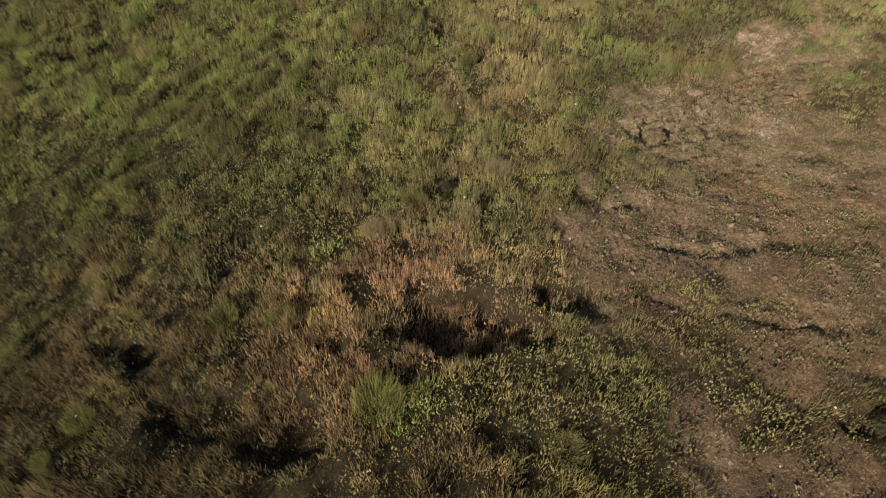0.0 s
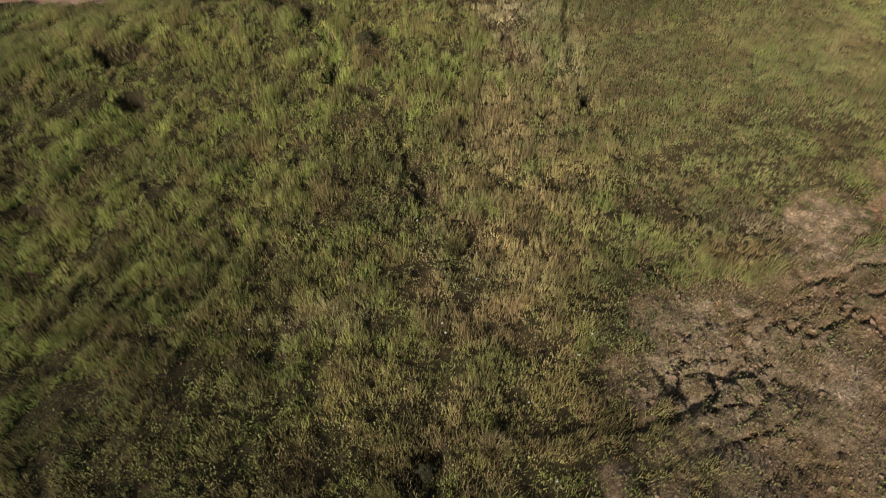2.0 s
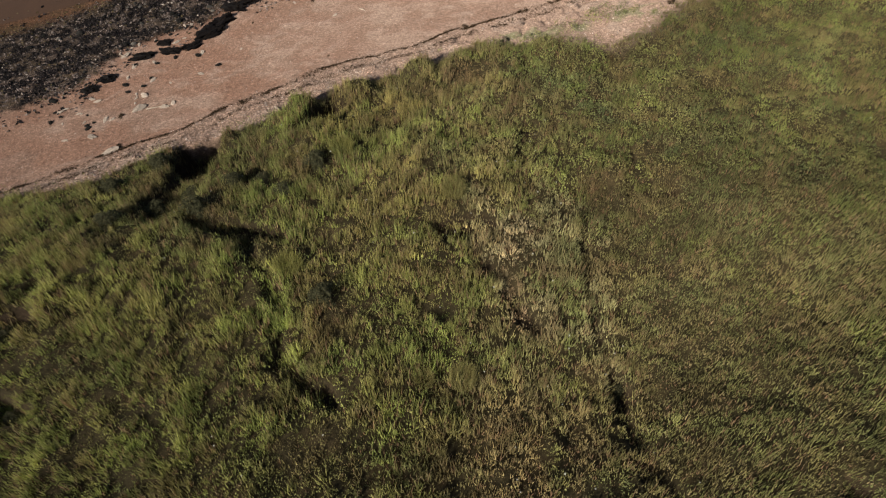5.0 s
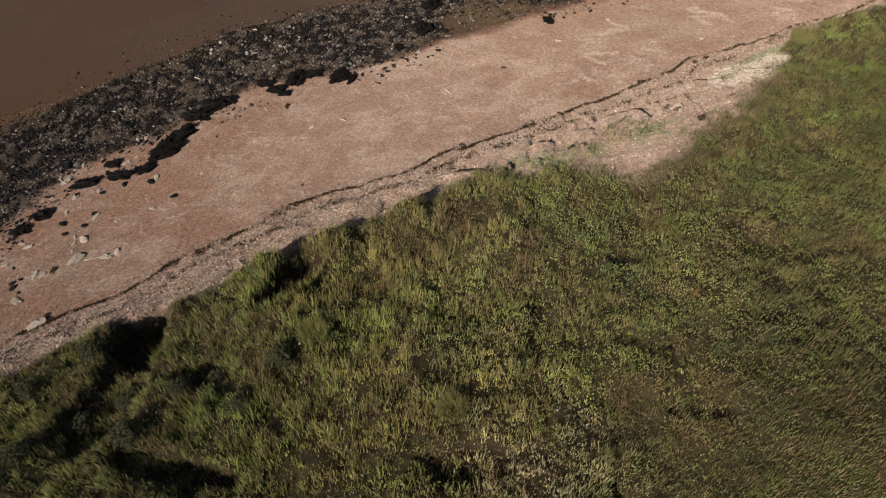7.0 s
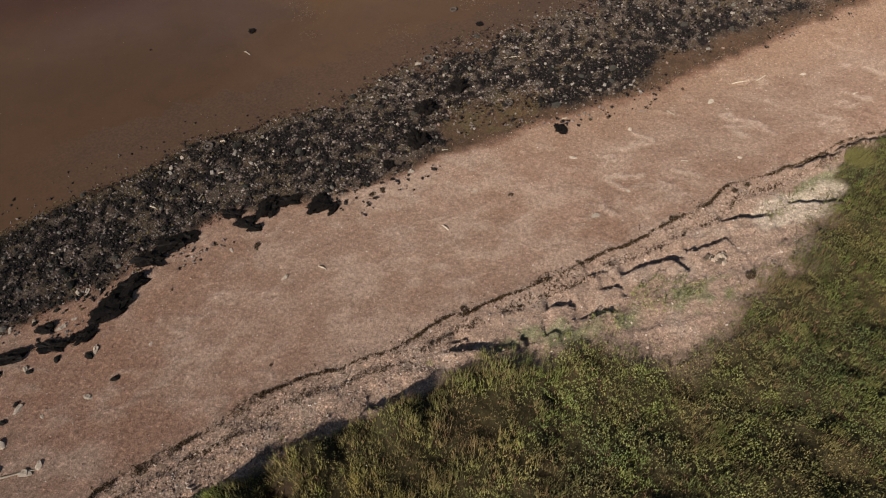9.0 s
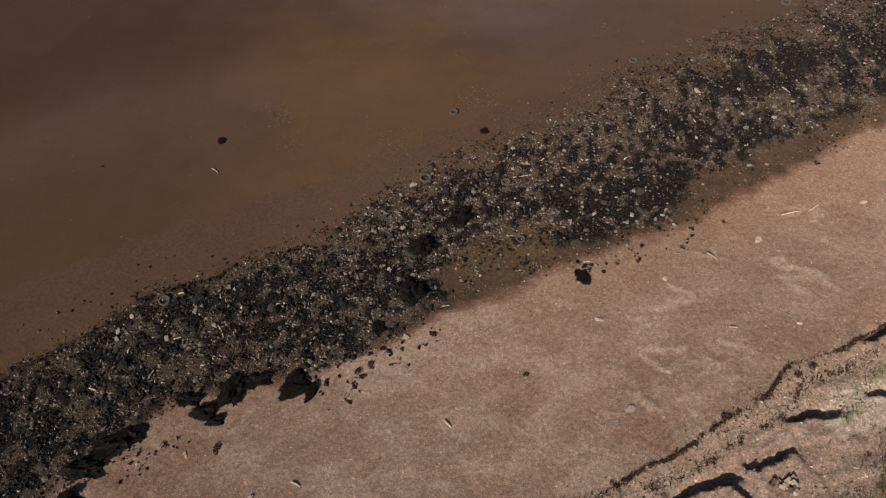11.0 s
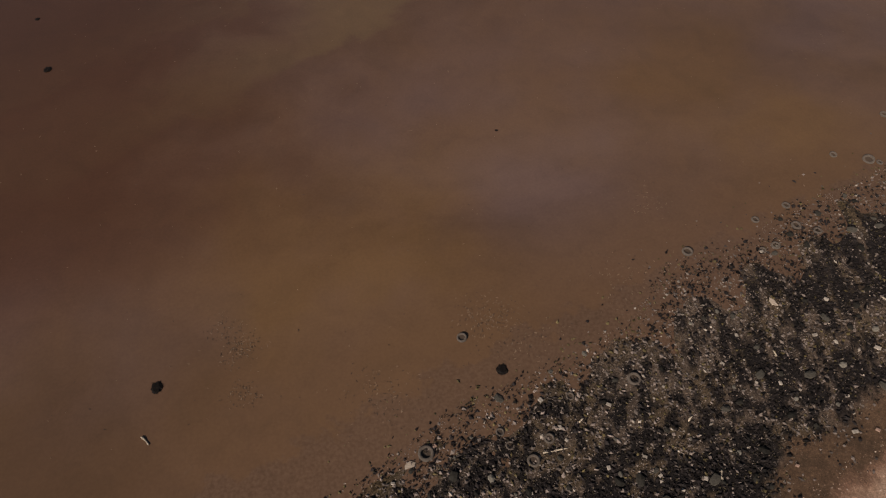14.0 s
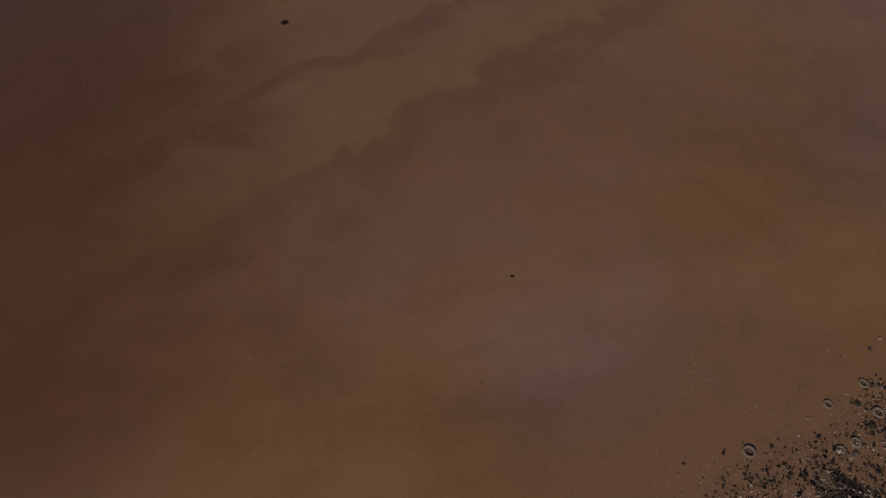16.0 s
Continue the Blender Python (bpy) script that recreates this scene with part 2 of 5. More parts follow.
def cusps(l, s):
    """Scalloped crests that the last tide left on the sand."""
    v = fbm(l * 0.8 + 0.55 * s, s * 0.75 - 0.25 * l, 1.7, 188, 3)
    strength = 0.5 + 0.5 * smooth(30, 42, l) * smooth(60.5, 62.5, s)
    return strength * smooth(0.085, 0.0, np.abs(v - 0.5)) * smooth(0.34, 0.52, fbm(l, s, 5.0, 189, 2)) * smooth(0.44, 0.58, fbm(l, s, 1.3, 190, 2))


def height(x, y):
    l, s = to_shore(x, y)
    turf = grassy(x, y)
    z = base_height(x, y) - 0.25 * turf
    z = z + turf * (0.5 * (fbm(x, y, 5.0, 5, 3) - 0.5) + 0.34 * (fbm(x, y, 1.0, 9, 2) - 0.5) + 0.32 * np.maximum(smooth(6, 0, x), 0.95 * smooth(44, 50, y) * smooth(4, 9, x)) * (fbm((0.6 * x + 0.8 * y) * 0.45, 0.8 * x - 0.6 * y, 0.95, 10, 2) - 0.5))
    z = z + 0.55 * turf * heath(x, y) * (fbm(x, y, 1.5, 14, 2) - 0.5) - turf * (hollow(x, y) + trench(x, y))
    open_clay = turf * bare(x, y)
    wx, wy = x + 0.7 * (vnoise(x, y, 1.1, 61) - 0.5), y + 0.7 * (vnoise(x, y, 1.1, 62) - 0.5)
    z = z - 0.30 * open_clay * crack(wx, wy) + 0.14 * open_clay * (fbm(x, y, 0.6, 64, 2) - 0.5)
    # the broken lip of the turf above the shore
    e = outline(GRASS_EDGE, l)
    z = z + 0.35 * turf * smooth(4.0, 0.3, e - s)
    for at, half, rise in ((17.3, 0.8, 0.8), (20.7, 1.1, 0.7), (25.0, 0.8, 0.8), (12.3, 0.8, 0.6)):
        z = z + rise * turf * smooth(2.4, 0.2, e - s) * np.exp(-((l - at) / half) ** 4)
    wl, ws = l + 0.6 * (fbm(l, s, 0.9, 41, 2) - 0.5), s + 0.6 * (fbm(l, s, 0.8, 42, 3) - 0.5)
    for points, drop in LEDGES:
        drop = 0.9 * drop
        d, side, t = line_distance(wl, ws, points)
        fade = smooth(0, 0.15, t) * smooth(1, 0.85, t)
        z = z - np.where(side > 0, drop * np.exp(-d / 0.5), 0) * fade + np.where(side <= 0, 0.45 * drop * np.exp(-d / 1.2), 0) * fade
    z = z + 0.30 * (1 - turf) * smooth(0.3, -0.8, s - outline(WRACK, l)) * (fbm(l * 0.7, s * 1.8, 0.8, 43, 3) - 0.5)
    # beach: low cusps, and the tide's little step at the wrack
    sand = (1 - turf) * smooth(72, 70, s)
    z = z + sand * (0.10 * (fbm(l * 0.6, s * 1.2, 1.6, 11, 3) - 0.5) + 0.05 * np.exp(-((s - outline(WRACK, l)) / 0.5) ** 2))
    z = z + 0.06 * sand * cusps(l, s)
    band = smooth(-0.5, 0.5, s - outline(BAND_IN, l)) * smooth(0.5, -0.5, s - outline(BAND_OUT, l))
    z = z + band * (0.25 * (fbm(x, y, 2.2, 13, 3) - 0.42)) + 0.06 * band
    return z


# ---- materials ----
def material(name, rough=0.8):
    m = bpy.data.materials.new(name)
    m.use_nodes = True
    b = m.node_tree.nodes["Principled BSDF"]
    b.inputs["Roughness"].default_value = rough
    b.inputs["Diffuse Roughness"].default_value = 1.0
    return m, m.node_tree.nodes, m.node_tree.links, b


def noise_node(nodes, links, scale, detail=5, rough=0.6, coord=None):
    n = nodes.new("ShaderNodeTexNoise")
    n.inputs["Scale"].default_value, n.inputs["Detail"].default_value, n.inputs["Roughness"].default_value = scale, detail, rough
    if coord:
        links.new(coord, n.inputs["Vector"])
    return n


def position(nodes):
    return nodes.new("ShaderNodeNewGeometry").outputs["Position"]


def ramp(nodes, links, value, stops):
    r = nodes.new("ShaderNodeValToRGB")
    while len(r.color_ramp.elements) < len(stops):
        r.color_ramp.elements.new(0.5)
    for e, (at, colour) in zip(r.color_ramp.elements, stops):
        e.position, e.color = at, (*colour, 1)
    links.new(value, r.inputs["Fac"])
    return r.outputs["Color"]


def mix(nodes, links, fac, a, b, kind="MIX"):
    n = nodes.new("ShaderNodeMix")
    n.data_type, n.blend_type = "RGBA", kind
    for value, socket in ((fac, n.inputs[0]), (a, n.inputs[6]), (b, n.inputs[7])):
        if isinstance(value, (int, float)):
            socket.default_value = value
        elif isinstance(value, tuple):
            socket.default_value = (*value, 1)
        else:
            links.new(value, socket)
    return n.outputs[2]


def bump(nodes, links, value, strength, distance, shader):
    n = nodes.new("ShaderNodeBump")
    n.inputs["Strength"].default_value, n.inputs["Distance"].default_value = strength, distance
    links.new(value, n.inputs["Height"])
    links.new(n.outputs["Normal"], shader.inputs["Normal"])


def ground_material():
    m, nodes, links, b = material("ground_cover", 0.9)
    p = position(nodes)
    tint = nodes.new("ShaderNodeVertexColor")
    tint.layer_name = "earth"
    fine = noise_node(nodes, links, 5.0, 6, 0.7, p)
    grit = noise_node(nodes, links, 24.0, 3, 0.75, p)
    c = mix(nodes, links, 1.0, tint.outputs["Color"], ramp(nodes, links, fine.outputs["Fac"], [(0.3, (0.62, 0.6, 0.58)), (0.7, (1.3, 1.28, 1.25))]), "MULTIPLY")
    c = mix(nodes, links, 1.0, c, ramp(nodes, links, grit.outputs["Fac"], [(0.34, (0.70, 0.69, 0.68)), (0.66, (1.28, 1.28, 1.27))]), "MULTIPLY")
    # loose pebbles and grains, each of its own tone
    pebbly = nodes.new("ShaderNodeVertexColor")
    pebbly.layer_name = "grit"
    much = nodes.new("ShaderNodeSeparateColor")
    links.new(pebbly.outputs["Color"], much.inputs[0])
    heights = []
    for scale, stops in ((9.5, [(0.0, 0.62), (0.4, 0.92), (0.8, 1.06), (0.94, 1.25), (1.0, 1.75)]), (21.0, [(0.0, 0.40), (0.35, 0.84), (0.7, 1.10), (0.9, 1.45), (1.0, 2.3)])):
        cell = nodes.new("ShaderNodeTexVoronoi")
        cell.inputs["Scale"].default_value = scale
        links.new(p, cell.inputs["Vector"])
        one = nodes.new("ShaderNodeSeparateColor")
        links.new(cell.outputs["Color"], one.inputs[0])
        c = mix(nodes, links, much.outputs[0], c, mix(nodes, links, 1.0, c, ramp(nodes, links, one.outputs[0], [(k, (v, v, v)) for k, v in stops]), "MULTIPLY"))
        heights.append(one.outputs[0])
    links.new(c, b.inputs["Base Color"])
    rough = nodes.new("ShaderNodeMapRange")
    links.new(tint.outputs["Alpha"], rough.inputs["Value"])
    rough.inputs["To Min"].default_value, rough.inputs["To Max"].default_value = 0.95, 0.5
    b.inputs["Specular IOR Level"].default_value = 0.14
    links.new(rough.outputs[0], b.inputs["Roughness"])
    add = nodes.new("ShaderNodeMath")
    add.operation = "ADD"
    links.new(fine.outputs["Fac"], add.inputs[0])
    links.new(grit.outputs["Fac"], add.inputs[1])
    lift = nodes.new("ShaderNodeMath")
    lift.operation = "MULTIPLY_ADD"
    links.new(times(nodes, links, heights[1], much.outputs[0]), lift.inputs[0])
    lift.inputs[1].default_value = 0.6
    links.new(add.outputs[0], lift.inputs[2])
    bump(nodes, links, lift.outputs[0], 0.6, 0.05, b)
    return m


def along(nodes, links, p, way, wobble, amount):
    """Distance along a direction of the plan, made uneven by a noise."""
    dot = nodes.new("ShaderNodeVectorMath")
    dot.operation = "DOT_PRODUCT"
    links.new(p, dot.inputs[0])
    dot.inputs[1].default_value = (*way, 0)
    add = nodes.new("ShaderNodeMath")
    add.operation = "MULTIPLY_ADD"
    links.new(wobble, add.inputs[0])
    add.inputs[1].default_value = amount
    links.new(dot.outputs["Value"], add.inputs[2])
    return add.outputs[0]


def span(nodes, links, value, start, end, top=1.0):
    r = nodes.new("ShaderNodeMapRange")
    r.interpolation_type = "SMOOTHSTEP"
    links.new(value, r.inputs["Value"])
    r.inputs["From Min"].default_value, r.inputs["From Max"].default_value = start, end
    r.inputs["To Max"].default_value = top
    return r.outputs[0]


def times(nodes, links, a, c):
    n = nodes.new("ShaderNodeMath")
    n.operation = "MULTIPLY"
    links.new(a, n.inputs[0])
    links.new(c, n.inputs[1])
    return n.outputs[0]


def water_material():
    m, nodes, links, b = material("silty_water", 0.22)
    b.inputs["Diffuse Roughness"].default_value = 0.0
    p = position(nodes)
    m1 = nodes.new("ShaderNodeMapping")
    m1.inputs["Rotation"].default_value = (0, 0, -SHORE - 0.35)
    m1.inputs["Scale"].default_value = (0.8, 1.25, 1)
    links.new(p, m1.inputs["Vector"])
    swirl = noise_node(nodes, links, 0.07, 7, 0.55, m1.outputs[0])
    swirl.inputs["Distortion"].default_value = 0.6
    hue = noise_node(nodes, links, 0.055, 4, 0.5, p)
    billow = noise_node(nodes, links, 0.15, 6, 0.56, p)
    billow.inputs["Distortion"].default_value = 0.5
    c = ramp(nodes, links, hue.outputs["Fac"], [(0.36, (0.130, 0.071, 0.034)), (0.5, (0.122, 0.070, 0.046)), (0.62, (0.122, 0.075, 0.062))])
    c = mix(nodes, links, 1.0, c, ramp(nodes, links, swirl.outputs["Fac"], [(0.30, (0.80, 0.79, 0.78)), (0.5, (1, 1, 1)), (0.72, (1.16, 1.18, 1.16))]), "MULTIPLY")
    # out from the shore the silt turns redder
    s = along(nodes, links, p, (-SA, CA), swirl.outputs["Fac"], 6.0)
    c = mix(nodes, links, span(nodes, links, s, 88, 118, 0.55), c, (0.108, 0.058, 0.037))
    # a front of stirred, yellower silt with a darker lane before it
    u = along(nodes, links, p, (-0.608, 0.794), billow.outputs["Fac"], 11.0)
    c = mix(nodes, links, times(nodes, links, span(nodes, links, u, 98.0, 103.0, 0.42), span(nodes, links, u, 105.6, 103.4)), c, (0.070, 0.037, 0.020))
    c = mix(nodes, links, times(nodes, links, span(nodes, links, u, 103.2, 105.2, 0.6), span(nodes, links, u, 114.0, 106.0)), c, (0.116, 0.073, 0.036))
    c = mix(nodes, links, times(nodes, links, span(nodes, links, u, 109.5, 112.5, 0.4), span(nodes, links, u, 114.2, 113.2)), c, (0.066, 0.034, 0.019))
    c = mix(nodes, links, times(nodes, links, span(nodes, links, u, 113.0, 113.8, 0.5), span(nodes, links, u, 123.0, 116.0)), c, (0.112, 0.070, 0.036))
    # warm ochre water over the shallows near the stones
    c = mix(nodes, links, span(nodes, links, s, 95, 88, 0.75), c, (0.122, 0.067, 0.036))
    # darker, redder water to the west
    d = along(nodes, links, p, (-0.97, -0.20), billow.outputs["Fac"], 16.0)
    c = mix(nodes, links, times(nodes, links, span(nodes, links, d, -17, 5, 0.8), span(nodes, links, s, 95, 106)), c, (0.064, 0.0275, 0.015))
    c = mix(nodes, links, times(nodes, links, span(nodes, links, d, -18, 2, 0.5), span(nodes, links, s, 116, 130)), c, (0.052, 0.024, 0.014))
    # the western shallows are darkened as well
    lee = along(nodes, links, p, (CA, SA), billow.outputs["Fac"], 14.0)
    c = mix(nodes, links, times(nodes, links, span(nodes, links, lee, 44, 28, 0.75), span(nodes, links, s, 101, 94)), c, (0.078, 0.042, 0.022))
    # wet grey silt barely awash along the stones
    fine = noise_node(nodes, links, 6.0, 4, 0.6, p)
    ragged = noise_node(nodes, links, 0.45, 8, 0.7, p)
    k = along(nodes, links, p, (-SA, CA), ragged.outputs["Fac"], 7.0)
    shelf = span(nodes, links, k, 87.9, 87.3, 0.55)
    grain = ramp(nodes, links, fine.outputs["Fac"], [(0.36, (0.080, 0.048, 0.033)), (0.64, (0.116, 0.071, 0.050))])
    west = along(nodes, links, p, (CA, SA), ragged.outputs["Fac"], 6.0)
    c = mix(nodes, links, times(nodes, links, shelf, span(nodes, links, west, 12.0, 20.0, 0.85)), c, grain)
    mottle = noise_node(nodes, links, 0.42, 7, 0.6, p)
    mottle.inputs["Distortion"].default_value = 0.8
    c = mix(nodes, links, 1.0, c, ramp(nodes, links, mottle.outputs["Fac"], [(0.32, (0.93, 0.94, 0.95)), (0.5, (1, 1, 1)), (0.68, (1.05, 1.05, 1.04))]), "MULTIPLY")
    c = mix(nodes, links, 1.0, c, ramp(nodes, links, fine.outputs["Fac"], [(0.3, (0.94, 0.94, 0.94)), (0.7, (1.06, 1.06, 1.06))]), "MULTIPLY")
    links.new(c, b.inputs["Base Color"])
    b.inputs["IOR"].default_value = 1.33
    ripple = noise_node(nodes, links, 1.8, 3, 0.5, p)
    bump(nodes, links, ripple.outputs["Fac"], 0.05, 0.05, b)
    return m


def blade_material(name, through_part=0.3):
    m, nodes, links, b = material(name, 0.75)
    tint = nodes.new("ShaderNodeVertexColor")
    tint.layer_name = "leaf"
    links.new(tint.outputs["Color"], b.inputs["Base Color"])
    b.inputs["Specular IOR Level"].default_value = 0.12
    thin = nodes.new("ShaderNodeBsdfTranslucent")
    links.new(tint.outputs["Color"], thin.inputs["Color"])
    both = nodes.new("ShaderNodeMixShader")
    both.inputs[0].default_value = through_part
    links.new(b.outputs[0], both.inputs[1])
    links.new(thin.outputs[0], both.inputs[2])
    links.new(both.outputs[0], nodes["Material Output"].inputs["Surface"])
    return m


def stone_material(name, rough, vary=0.35):
    m, nodes, links, b = material(name, rough)
    p = position(nodes)
    tint = nodes.new("ShaderNodeVertexColor")
    tint.layer_name = "stone"
    n = noise_node(nodes, links, 14.0, 5, 0.65, p)
    c = mix(nodes, links, 1.0, tint.outputs["Color"], ramp(nodes, links, n.outputs["Fac"], [(0.3, (1 - vary,) * 3), (0.7, (1 + vary,) * 3)]), "MULTIPLY")
    links.new(c, b.inputs["Base Color"])
    bump(nodes, links, n.outputs["Fac"], 0.6, 0.04, b)
    return m


GROUND = ground_material()
WATER_MAT = water_material()
GRASS = blade_material("meadow_grass", 0.4)
HERB = blade_material("herb_leaves", 0.25)
ROCK_WET = stone_material("weedy_wet_rock", 0.6)
ROCK_WET.node_tree.nodes["Principled BSDF"].inputs["Specular IOR Level"].default_value = 0.08
STONE_DRY = stone_material("dry_stone", 0.85)


# ---- mesh from arrays ----
def mesh_object(name, verts, faces, mat, attribute="", colours=None, flat=True):
    """One mesh object out of arrays: faces is a list of index arrays (n, 3) or (n, 4)."""
    me = bpy.data.meshes.new(name)
    faces = [np.asarray(f, np.int32) for f in faces if len(f)]
    loops = np.concatenate([f.ravel() for f in faces])
    sizes = np.concatenate([np.full(len(f), f.shape[1], np.int32) for f in faces])
    starts = np.concatenate([[0], np.cumsum(sizes)[:-1]]).astype(np.int32)
    me.vertices.add(len(verts))
    me.vertices.foreach_set("co", np.asarray(verts, np.float32).ravel())
    me.loops.add(len(loops))
    me.loops.foreach_set("vertex_index", loops)
    me.polygons.add(len(sizes))
    me.polygons.foreach_set("loop_start", starts)
    me.polygons.foreach_set("loop_total", sizes)
    me.polygons.foreach_set("use_smooth", np.full(len(sizes), not flat))
    if attribute:
        a = me.color_attributes.new(attribute, "FLOAT_COLOR", "POINT")
        full = np.ones((len(verts), 4), np.float32)
        full[:, :colours.shape[1]] = colours
        a.data.foreach_set("color", full.ravel())
    me.update(calc_edges=True)
    me.materials.append(mat)
    return new(name, me)


# ---- ground: one sheet to the horizon ----
def spread(lo, hi, step, far, grow):
    inner = np.arange(lo, hi + step / 2, step)
    out, d, low, high = step, step, [], []
    while out < far:
        d *= grow
        out += d
        low.append(lo - out)
        high.append(hi + out)
    return np.concatenate([low[::-1], inner, high])


def refined(rows, lo, hi, step):
    """The same rows, set closer together from lo to hi."""
    return np.concatenate([rows[rows < lo], np.arange(lo, hi, step), rows[rows >= hi]])


def in_reach(x, y):
    """The stretch of turf that is flown over, with a margin."""
    return np.abs(x - 1.0 - 0.03 * y) < np.minimum(15.5 + 0.42 * y, 31)


# where the weed lies thickest (plus) and thinnest (minus) over the tide band: l, s, half sizes, much
THICK = [(48.5, 73.4, 5.5, 1.9, 0.13), (44.6, 76.2, 3.2, 1.3, 0.10), (66, 79.2, 6, 2.4, 0.11), (58, 74.6, 3, 1.6, 0.09), (30, 75.4, 3.6, 1.7, 0.03),
         (20, 76.2, 6, 2.0, 0.02), (11, 73, 6, 3, 0.03), (75, 78, 6, 3, 0.08), (55.5, 80.8, 4.5, 1.6, -0.04), (34, 79.0, 4.5, 1.2, -0.08), (52.8, 79.0, 2.6, 1.1, -0.05), (62, 75.2, 2.2, 1.4, -0.03), (17, 71.6, 3, 0.8, -0.1)]


def weedy(x, y):
    """1 where black weed lies thick over the tide band, 0 on the bare shell grit between."""
    l, s = to_shore(x, y)
    wx, wy = 0.8 * x + 0.6 * y + 1.1 * fbm(x, y, 1.1, 129, 2), 0.8 * y - 0.6 * x + 1.1 * fbm(x, y, 1.1, 130, 2)
    n = 0.46 * fbm(wx, wy, 0.44, 126, 2) + 0.38 * fbm(0.4 * x - 0.9 * y, 0.9 * x + 0.4 * y, 0.5, 132, 2) + 0.16 * fbm(wx, wy, 1.5, 127, 2)
    for k, (cl, cs, rl, rs, much) in enumerate(THICK):
        n = n + 0.9 * much * blob(l, s, cl, cs, rl, rs, 0, 0.6, 300 + k)
    return smooth(0.46, 0.53, n)


def earth_colours(x, y):
    l, s = to_shore(x, y)
    turf, open_clay = grassy(x, y), bare(x, y)
    n1, n2 = fbm(x, y, 3.0, 71), fbm(x, y, 0.8, 72, 3)
    c = np.zeros((*np.shape(x), 4))

    def put(mask, colour, wet=0.0):
        m = np.clip(mask, 0, 1)[..., None]
        c[...] = c * (1 - m) + np.array([*colour, wet]) * m

    put(np.ones(np.shape(x)), (0.302, 0.196, 0.148))                       # sand
    damp = smooth(34, 8, l) * smooth(56, 64, s)
    put(0.6 * damp, (0.315, 0.192, 0.138))
    put(0.8 * smooth(0.50, 0.66, fbm(l, s * 1.5, 1.5, 73, 4)) * smooth(0.3, 0.6, fbm(l, s, 7.0, 74, 2)), (0.335, 0.233, 0.178))
    put(0.45 * smooth(0.52, 0.7, fbm(l * 1.6, s, 0.7, 75, 3)), (0.215, 0.132, 0.095))
    put(0.5 * smooth(16, 24, l) * smooth(42, 34, l), (0.345, 0.238, 0.182))
    # pale ripple streaks get a darker copy shifted alongside
    put(0.45 * smooth(0.54, 0.64, fbm(l + 0.8 * s + 0.3, s * 0.3 - l * 0.1, 0.55, 80, 2)) * smooth(24, 38, l), (0.205, 0.132, 0.098))
    put(0.75 * smooth(0.52, 0.60, fbm(l + 0.8 * s, s * 0.3 - l * 0.1, 0.55, 80, 2)) * smooth(0.42, 0.6, fbm(l, s, 6.0, 86, 2)) * smooth(20, 34, l), (0.36, 0.262, 0.208))
    put(0.6 * smooth(0.53, 0.64, fbm(l + 0.5 * s, s * 0.45, 0.9, 77, 3)) * smooth(24, 40, l), (0.35, 0.248, 0.192))
    put(0.65 * smooth(0.47, 0.60, fbm(l + 0.5 * s, s - 0.2 * l, 2.6, 181, 3)), (0.375, 0.268, 0.208))
    put(0.55 * smooth(0.50, 0.62, fbm(l * 0.9, s * 1.3, 1.4, 182, 3)), (0.245, 0.150, 0.108))
    put(0.60 * smooth(26, 12, l) * smooth(0.40, 0.56, fbm(l, s, 3.0, 183, 3)), (0.270, 0.150, 0.102))
    put(0.5 * smooth(0.55, 0.8, n1), (0.215, 0.125, 0.086))
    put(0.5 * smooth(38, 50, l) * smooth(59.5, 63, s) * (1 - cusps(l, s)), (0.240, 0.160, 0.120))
    # pale crests with a darker offset copy: relief painted into the sand colour
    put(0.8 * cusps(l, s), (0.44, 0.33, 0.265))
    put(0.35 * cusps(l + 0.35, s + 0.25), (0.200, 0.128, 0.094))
    put(0.6 * smooth(65.5, 69, s) * smooth(34, 44, l), (0.262, 0.162, 0.110))
    gravel = smooth(0.6, -0.6, s - outline(WRACK, l) + 0.8 * (n2 - 0.5))
    put(0.85 * gravel, (0.335, 0.235, 0.18))
    put(gravel * smooth(0.52, 0.7, n2) * 0.6, (0.36, 0.275, 0.22))
    for bl, bs, rx, ry, seed in ((32.5, 56.4, 2.4, 1.0, 82), (36.0, 55.6, 2.2, 0.9, 83), (52.5, 57.6, 2.6, 0.8, 84), (41.5, 54.8, 2.0, 0.9, 85)):
        put(0.8 * blob(l, s, bl, bs, rx, ry, 0, 0.6, seed) * smooth(0.36, 0.56, n2), (0.20, 0.200, 0.11))
    chalky = blob(l, s, 50.0, 56.9, 3.2, 1.3, 0, 0.5, 81)
    put(chalky * 0.85, (0.50, 0.41, 0.33))
    put(0.2 * smooth(0.4, 0.6, fbm(l, s, 1.8, 78, 2)) * smooth(0.16, 0.03, np.abs(s - outline(WRACK, l) + 0.7 * (n2 - 0.5))), (0.14, 0.085, 0.05))
    wet = smooth(-0.45, 0.35, s - outline(SAND_END, l) + 0.9 * (n2 - 0.5) + 0.8 * (n1 - 0.5))
    put(0.7 * smooth(-0.8, 0.0, s - outline(SAND_END, l) + 0.9 * (n2 - 0.5)), (0.17, 0.088, 0.060), 0.2)
    put(wet, (0.090, 0.054, 0.034), 0.4)
    put(wet * smooth(0.5, 0.7, n2) * 0.5, (0.050, 0.033, 0.022), 0.3)
    band = smooth(-0.5, 0.7, s - outline(BAND_IN, l) + 1.6 * (n2 - 0.5) + 1.4 * (n1 - 0.5))
    put(band * 0.95, (0.082, 0.060, 0.047), 0.1)
    put(0.6 * band * smooth(0.48, 0.62, fbm(x, y, 1.4, 128, 3)), (0.075, 0.052, 0.030), 0.2)
